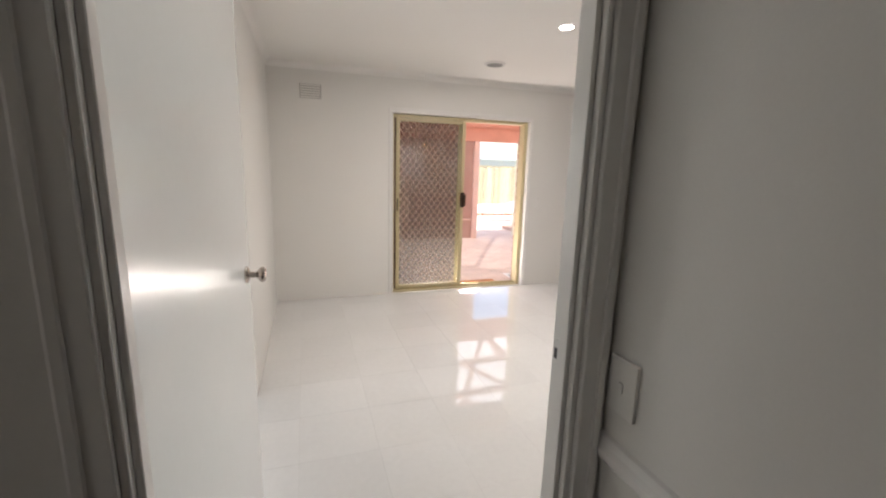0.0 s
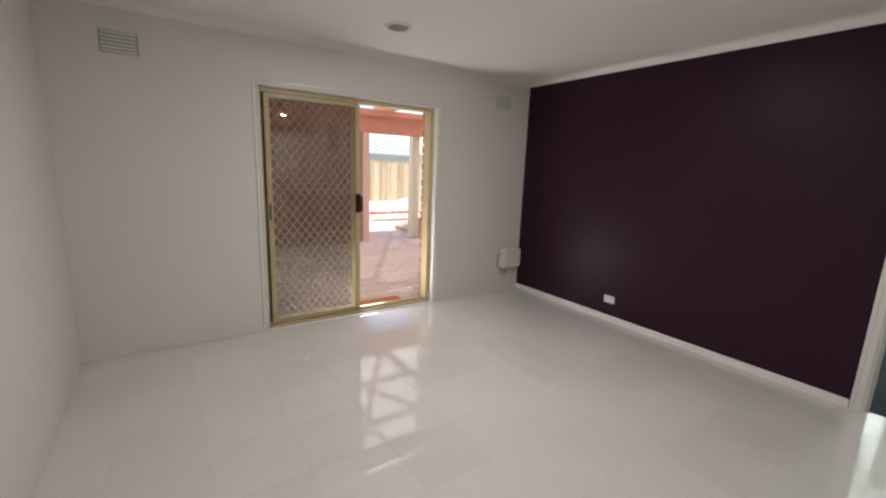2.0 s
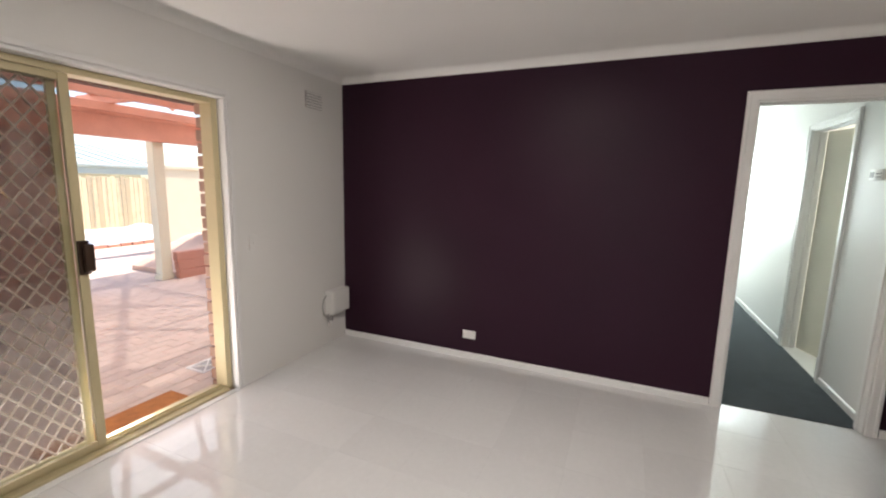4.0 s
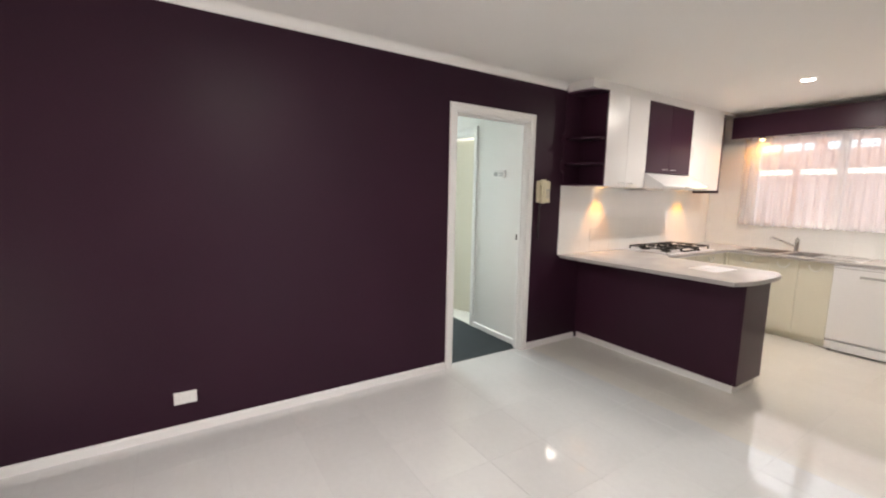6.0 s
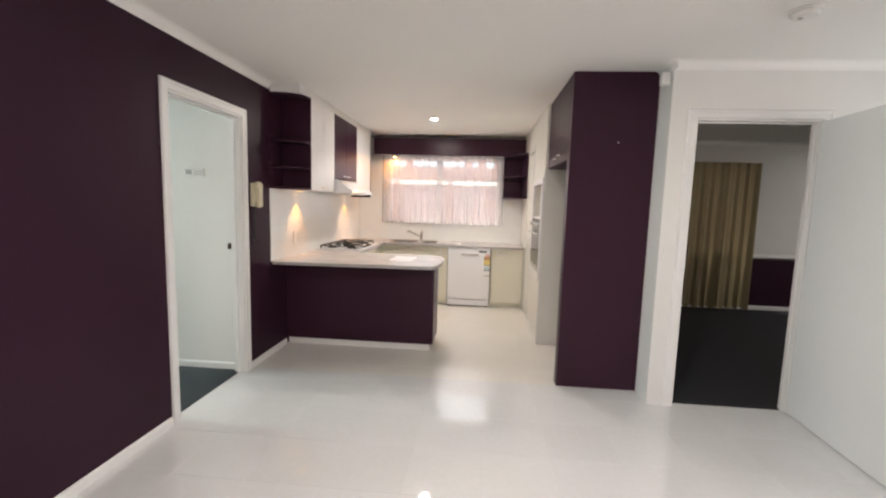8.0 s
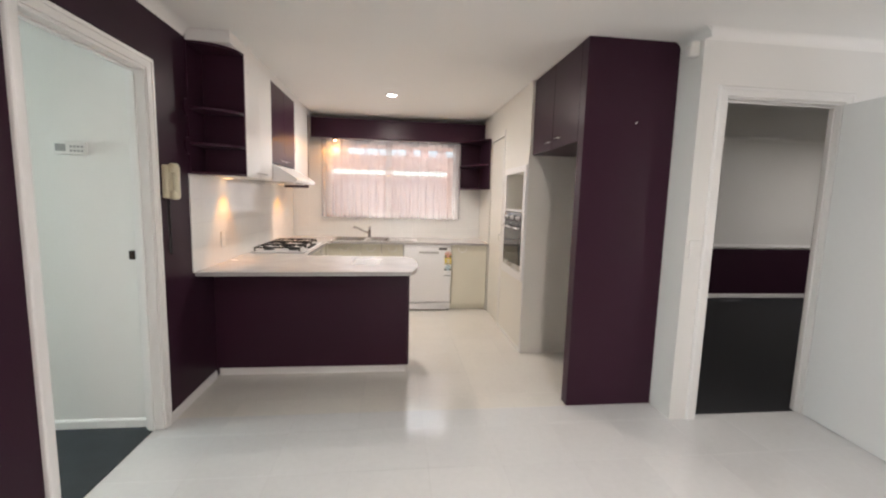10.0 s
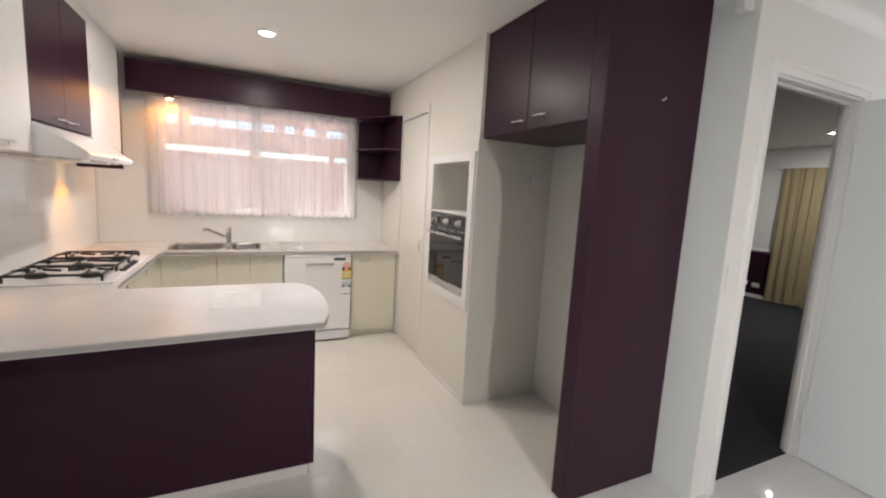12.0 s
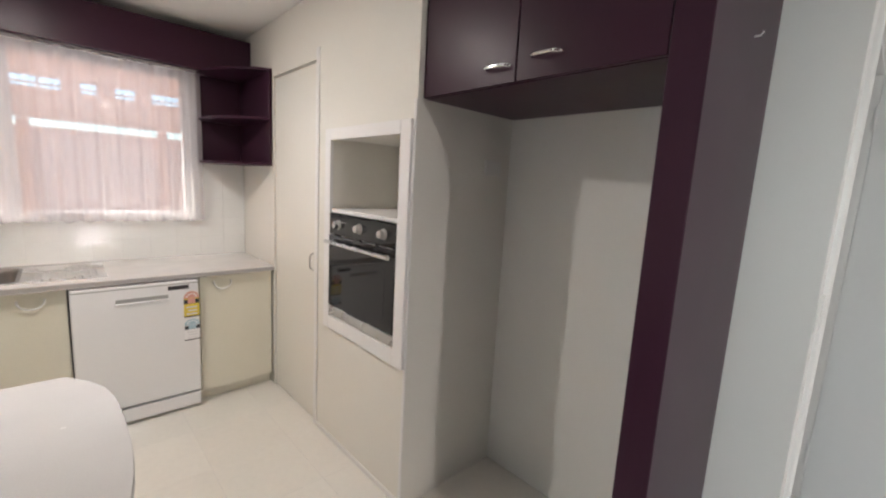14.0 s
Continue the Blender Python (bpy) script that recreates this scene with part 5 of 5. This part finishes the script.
pl = thing("raised_garden_bed", (6.9, 8.65, PZ), "low salmon garden bed of stacked sleepers, heaped with pale sand", "garden bed")
for k in range(3):
    part("sleeper", boxes((4.94 - 0.01 * k, 9.0, 8.36 + 0.006 * k, 8.47 + 0.006 * k, PZ + k * 0.142, PZ + 0.139 + k * 0.142), bevel=0.008), SLEEPER, pl)
bm = bmesh.new()
top = [[bm.verts.new((5.03 + 0.2 * i, 8.46 + 0.16 * j, -0.05 + 0.395 * min(1, (i + 1) / 6) + 0.19 * min(1, i / 9) * math.sin(min(1, j / 4) * 1.57) + 0.035 * noise.noise((i * 0.45, j * 0.6, 2)))) for j in range(9)] for i in range(20)]
for i in range(19):
    for j in range(8):
        bm.faces.new((top[i][j], top[i + 1][j], top[i + 1][j + 1], top[i][j + 1]))
rim_ = [top[i][0] for i in range(20)] + [top[19][j] for j in range(1, 9)] + [top[i][8] for i in range(18, -1, -1)] + [top[0][j] for j in range(7, 0, -1)]
low = [bm.verts.new((v.co.x, v.co.y, PZ)) for v in rim_]
for k in range(len(rim_)):
    j = (k + 1) % len(rim_)
    bm.faces.new((rim_[k], rim_[j], low[j], low[k]))
bm.faces.new(low)
part("sand_fill", bm, SAND, pl, "pale pinkish sand heaped inside", True)
sh = thing("garden_shrub", (6.22, 9.0, 0.3), "small dark green rounded garden shrub", "shrub")
rnd = random.Random(5)
bm = bmesh.new()
for k in range(2600):
    a, b = rnd.uniform(0, 6.28), math.asin(rnd.uniform(-0.8, 1))
    r = (0.235 + 0.05 * noise.noise((3 * math.cos(a), 3 * math.sin(a), 3 * b))) * rnd.uniform(0.72, 1.0)
    c = Vector((6.22 + r * math.cos(a) * math.cos(b), 9.05 + r * math.sin(a) * math.cos(b), 0.70 + r * 0.85 * math.sin(b)))
    d, e = Vector((rnd.uniform(-1, 1), rnd.uniform(-1, 1), rnd.uniform(-1, 1))) * 0.030, Vector((rnd.uniform(-1, 1), rnd.uniform(-1, 1), rnd.uniform(-1, 1))) * 0.018
    bm.faces.new([bm.verts.new(p) for p in (c - d, c + e, c + d, c - e)])
part("leaves", bm, LEAF, sh)
bm = bmesh.new()
for k in range(6):
    a = k * 1.05
    tube(bm, [(6.22, 9.05, 0.45), (6.22 + 0.05 * math.cos(a), 9.05 + 0.05 * math.sin(a), 0.6), (6.22 + 0.15 * math.cos(a), 9.05 + 0.15 * math.sin(a), 0.75)], 0.008, 5)
part("stems", bm, BROWNT, sh)
rw = thing("rendered_wall", (8.5, 10.9, PZ), "pale cream rendered garden wall", "garden wall")
part("wall_face", boxes((6.3, 12.0, 10.9, 11.05, PZ - 0.1, 1.70)), RENDER, rw)
part("coping", boxes((6.27, 12.03, 10.87, 11.08, 1.70, 1.78), bevel=0.01), RENDER, rw)

fn = thing("paling_fence", (8, 17, PZ), "tall timber paling fence at the yard's end", "fence")
part("rail", boxes((0, 16, 17.03, 17.09, 0.3, 0.38)), FENCE, fn)
part("rail", boxes((0, 16, 17.03, 17.09, 1.2, 1.28)), FENCE, fn)
pal = None
for k in range(120):
    x = 0.0 + k * 0.132
    z = 0.04 * math.sin(k * 2.7)
    if pal is None:
        pal = part("paling", boxes((x, x + 0.118, 17.0, 17.025, PZ - 0.1, 1.52), bevel=0.003, seg=1), FENCE, fn)
    else:
        b = new("paling", pal.data)
        b.parent = fn
        b.location = (k * 0.132, 0.01 * math.sin(k * 1.9), z)
nh = thing("neighbour_house", (8, 21, PZ), "low neighbouring house with a teal metal roof", "house")
part("wall_face", boxes((-2, 11.4, 20, 20.2, PZ, 1.95)), RENDER, nh)
for k in range(27):
    x = -3 + k * 0.55
    bm = bmesh.new()
    prof = [(x, 0.0), (x + 0.5, 0.0), (x + 0.525, 0.04), (x + 0.55, 0.0)]
    edges = [[bm.verts.new((u, y, z + w)) for u, w in prof] for y, z in ((19.5, 1.99), (24.5, 2.95))]
    for j in range(3):
        bm.faces.new((edges[0][j], edges[0][j + 1], edges[1][j + 1], edges[1][j]))
    part("roof_sheet", bm, ROOFT, nh)
part("fascia", boxes((-3, 11.85, 19.44, 19.5, 1.64, 1.90), bevel=0.01), ROOFT, nh)
part("gutter", boxes((-3, 11.87, 19.34, 19.44, 1.88, 1.99), bevel=0.02), ROOFT, nh)

# heap under a tarpaulin, and rubble edge of the paving
tp = thing("tarpaulin_heap", (6.9, 13.4, PZ), "pale blue-grey tarpaulin thrown over a low heap", "tarpaulin")
bm = bmesh.new()
N = 26
grid = [[None] * (N + 1) for _ in range(N + 1)]
for i in range(N + 1):
    for j in range(N + 1):
        u, v = i / N * 2 - 1, j / N * 2 - 1
        r = min(1, math.hypot(u, v))
        z = 0.42 * (1 - r ** 1.6) * (0.8 + 0.4 * noise.noise((u * 2, v * 2, 3))) + 0.05 * noise.noise((u * 6, v * 6, 1)) * (1 - r)
        grid[i][j] = bm.verts.new((7.4 + u * 1.3, 13.6 + v * 0.7, max(PZ - 0.012, PZ + z)))
for i in range(N):
    for j in range(N):
        bm.faces.new((grid[i][j], grid[i + 1][j], grid[i + 1][j + 1], grid[i][j + 1]))
part("sheet", bm, TARP, tp, "", True)
gb = thing("garden_edging", (5.5, 12.6, PZ), "salmon brick edging heaped with sand", "edging")
rnd = random.Random(8)
for k in range(26):
    x = 3.2 + k * 0.25
    b = boxes((x, x + 0.23, 12.60, 12.71, PZ - 0.02, PZ + 0.07 + rnd.uniform(-0.02, 0.03)), bevel=0.008, seg=1)
    bmesh.ops.rotate(b, verts=b.verts, cent=(x, 12.6, 0), matrix=Matrix.Rotation(radians(rnd.uniform(-9, 9)), 3, "Z"))
    part("brick", b, BRICK, gb)

# side yard outside the kitchen, under an added, unseen roof
sf = thing("side_fence", (2.6, -5.2, PZ), "pink sheeted side fence outside the kitchen window", "fence")
part("sheet", boxes((-4, 8, -5.24, -5.20, PZ - 0.1, 1.83), bevel=0.004, seg=1), PINKWALL, sf)
for k in range(26):
    part("cover_batten", boxes((-4 + k * 0.45, -3.96 + k * 0.45, -5.20, -5.18, PZ - 0.1, 1.83)), PINKWALL, sf)
sp = thing("side_pergola", (2.6, -4.9, PZ), "tan-painted timber carport frame beside the kitchen", "pergola")
part("beam", boxes((-4, 8, -5.1, -5.02, 1.90, 2.19), bevel=0.005, seg=1), TANB, sp)
part("fascia", boxes((-4, 8, -5.1, -5.02, 2.30, 2.75), bevel=0.005, seg=1), TANB, sp)
part("thin_rail", boxes((-4, 8, -5.09, -5.06, 2.226, 2.240)), TANB, sp)
rnd = random.Random(12)
for k in range(40):
    x = -4 + k * 0.3 + rnd.uniform(-0.05, 0.05)
    part("strut", boxes((x, x + rnd.choice((0.018, 0.018, 0.025, 0.15)), -5.1, -5.05, 2.191, 2.299)), TANB, sp)
for k in range(5):
    x = 0.4 + k * 1.15
    part("fence_post", boxes((x, x + 0.09, -5.17, -5.12, PZ, 1.899), bevel=0.004, seg=1), TANB, sp)
# added roof, out of view; translucent so daylight brightens the fence
part("roof", boxes((-4, 8, -5.0, Y0 - 0.5, 2.75, 2.756)), POLY, sp, "milky translucent roof sheeting")
for x in (-3.9, 7.8):
    part("post", boxes((x, x + 0.1, -5.1, -5.02, PZ, 1.90)), TANB, sp)

# ---- floor tiles, wall tiles, pavers, bricks ----
def pieces(parent, name, mat, cells, mesh_of):
    """Alike pieces share one mesh; cells: (x, y, z, size key, bounds)."""
    shared = {}
    for key, loc, build in cells:
        if key not in shared:
            bm = build()
            me = bpy.data.meshes.new(name)
            bmesh.ops.recalc_face_normals(bm, faces=bm.faces)
            bm.to_mesh(me)
            bm.free()
            me.materials.append(mat)
            shared[key] = me
        ob = new(name, shared[key])
        ob.parent = parent
        ob.location = loc


def floor_cells(x0, x1, y0, y1, px=0.397, py=0.395, ox=0.070, oy=1.838, g=0.0004):
    out = []
    i0, i1 = math.floor((x0 - ox) / px), math.ceil((x1 - ox) / px)
    j0, j1 = math.floor((y0 - oy) / py), math.ceil((y1 - oy) / py)
    for i in range(i0, i1):
        for j in range(j0, j1):
            a, b = max(x0, ox + i * px) + g, min(x1, ox + (i + 1) * px) - g
            c, d = max(y0, oy + j * py) + g, min(y1, oy + (j + 1) * py) - g
            if b - a < 0.01 or d - c < 0.01:
                continue
            w, h = round(b - a, 4), round(d - c, 4)
            out.append(((w, h), (a, c, 0), lambda w=w, h=h: boxes((0, w, 0, h, -0.008, 0.0), bevel=0.0004, seg=1)))
    return out


KY = 0.455                                   # where the kitchen tiles begin
pieces(floor, "tile", TILE, floor_cells(X0, 4.03, DY, Y1 - 0.005) + floor_cells(0.846, 3.97, KY, DY), None)
pieces(floor, "tile", KTILE, floor_cells(0.888, 3.97, Y0, KY), None)
bm = bmesh.new()
for key, (x, y, z), build in floor_cells(-4.0, X0, DY, Y1) + floor_cells(BD0 + 0.02, BD1 - 0.02, 0.626, DY):
    box(bm, x, x + key[0], y, y + key[1], -0.008, 0.0)
tagged(part("tile_rest", bm, TILE, floor, "further floor tiles of the adjoining room"), kind="stuff")

# splashback tiles on the east and south walls
sb = structure("splashback_east", boxes((X1 - 0.004, X1, Y0, 0.15, BT, UZ0)), WGROUT, "white square tiled splashback behind the hob", "splashback")
cells = []
for i in range(18):
    for j in range(4):
        a, b = 0.15 - (i + 1) * 0.152, 0.15 - i * 0.152
        z0 = BT + 0.001 + j * 0.163
        a = max(a, Y0)
        w, h = round(b - a - 0.0004, 4), 0.1626
        if w > 0.01:
            cells.append(((w, h), (X1 - 0.008, a + 0.001, z0), lambda w=w, h=h: boxes((0, 0.0035, 0, w, 0, h), bevel=0.0004, seg=1)))
pieces(sb, "tile", WTILE, cells, None)
sb = structure("splashback_south", boxes((1.481, X1 - 0.009, Y0, Y0 + 0.004, BT, 1.128), (1.481, 1.80, Y0, Y0 + 0.004, 1.129, 1.524), (3.54, X1 - 0.009, Y0, Y0 + 0.004, 1.129, 1.524)), WGROUT, "white square tiled splashback under the window", "splashback")
cells = []
for i in range(17):
    a, b = 1.482 + i * 0.152, min(X1 - 0.009, 1.482 + (i + 1) * 0.152)
    for j in range(5):
        w = round(b - a - 0.0008, 4)
        if j > 1 and 1.80 < (a + b) / 2 < 3.54:
            continue
        if w > 0.01:
            cells.append(((w, j == 4), (a + 0.001, Y0 + 0.0042, BT + 0.001 + j * 0.136), lambda w=w, j=j: boxes((0, w, 0, 0.0035, 0, 0.119 if j == 4 else 0.134), bevel=0.001, seg=1)))
pieces(sb, "tile", WTILE, cells, None)

# bricks of the door reveal
cells = []
for r in range(28):
    z = PZ + r * 0.086
    half = r % 2
    cells.append((("r", half), (SD1 - 0.016 - 0.006 * half, Y1 + 0.172, z), lambda half=half: boxes((0, 0.23 - 0.115 * half, 0, 0.105, 0, 0.072), bevel=0.004, seg=1)))
pieces(veneer, "brick", REVEAL, cells, None)

# paving bricks: the nearest as pieces, the rest joined
cells, rest = [], bmesh.new()
for j in range(66):
    for i in range(38):
        x, y = -0.6 + i * 0.232 + (0.116 if j % 2 else 0), Y1 + 0.115 + j * 0.118
        z = PZ - 0.004 + 0.003 * noise.noise((x * 3, y * 3, 0))
        if 1.4 < x < 4.2 and y < 7.2:
            cells.append(("p", (x, y, z), lambda: boxes((0, 0.226, 0, 0.112, -0.03, 0.004), bevel=0.004, seg=1)))
        else:
            box(rest, x, x + 0.226, y, y + 0.112, z - 0.03, z + 0.004)
pieces(pave, "paver", PAVER, cells[:300], None)
for key, (x, y, z), build in cells[300:]:
    box(rest, x, x + 0.226, y, y + 0.112, z - 0.03, z + 0.004)
tagged(part("pavers_rest", rest, PAVER, pave, "further pink paving bricks"), kind="stuff")
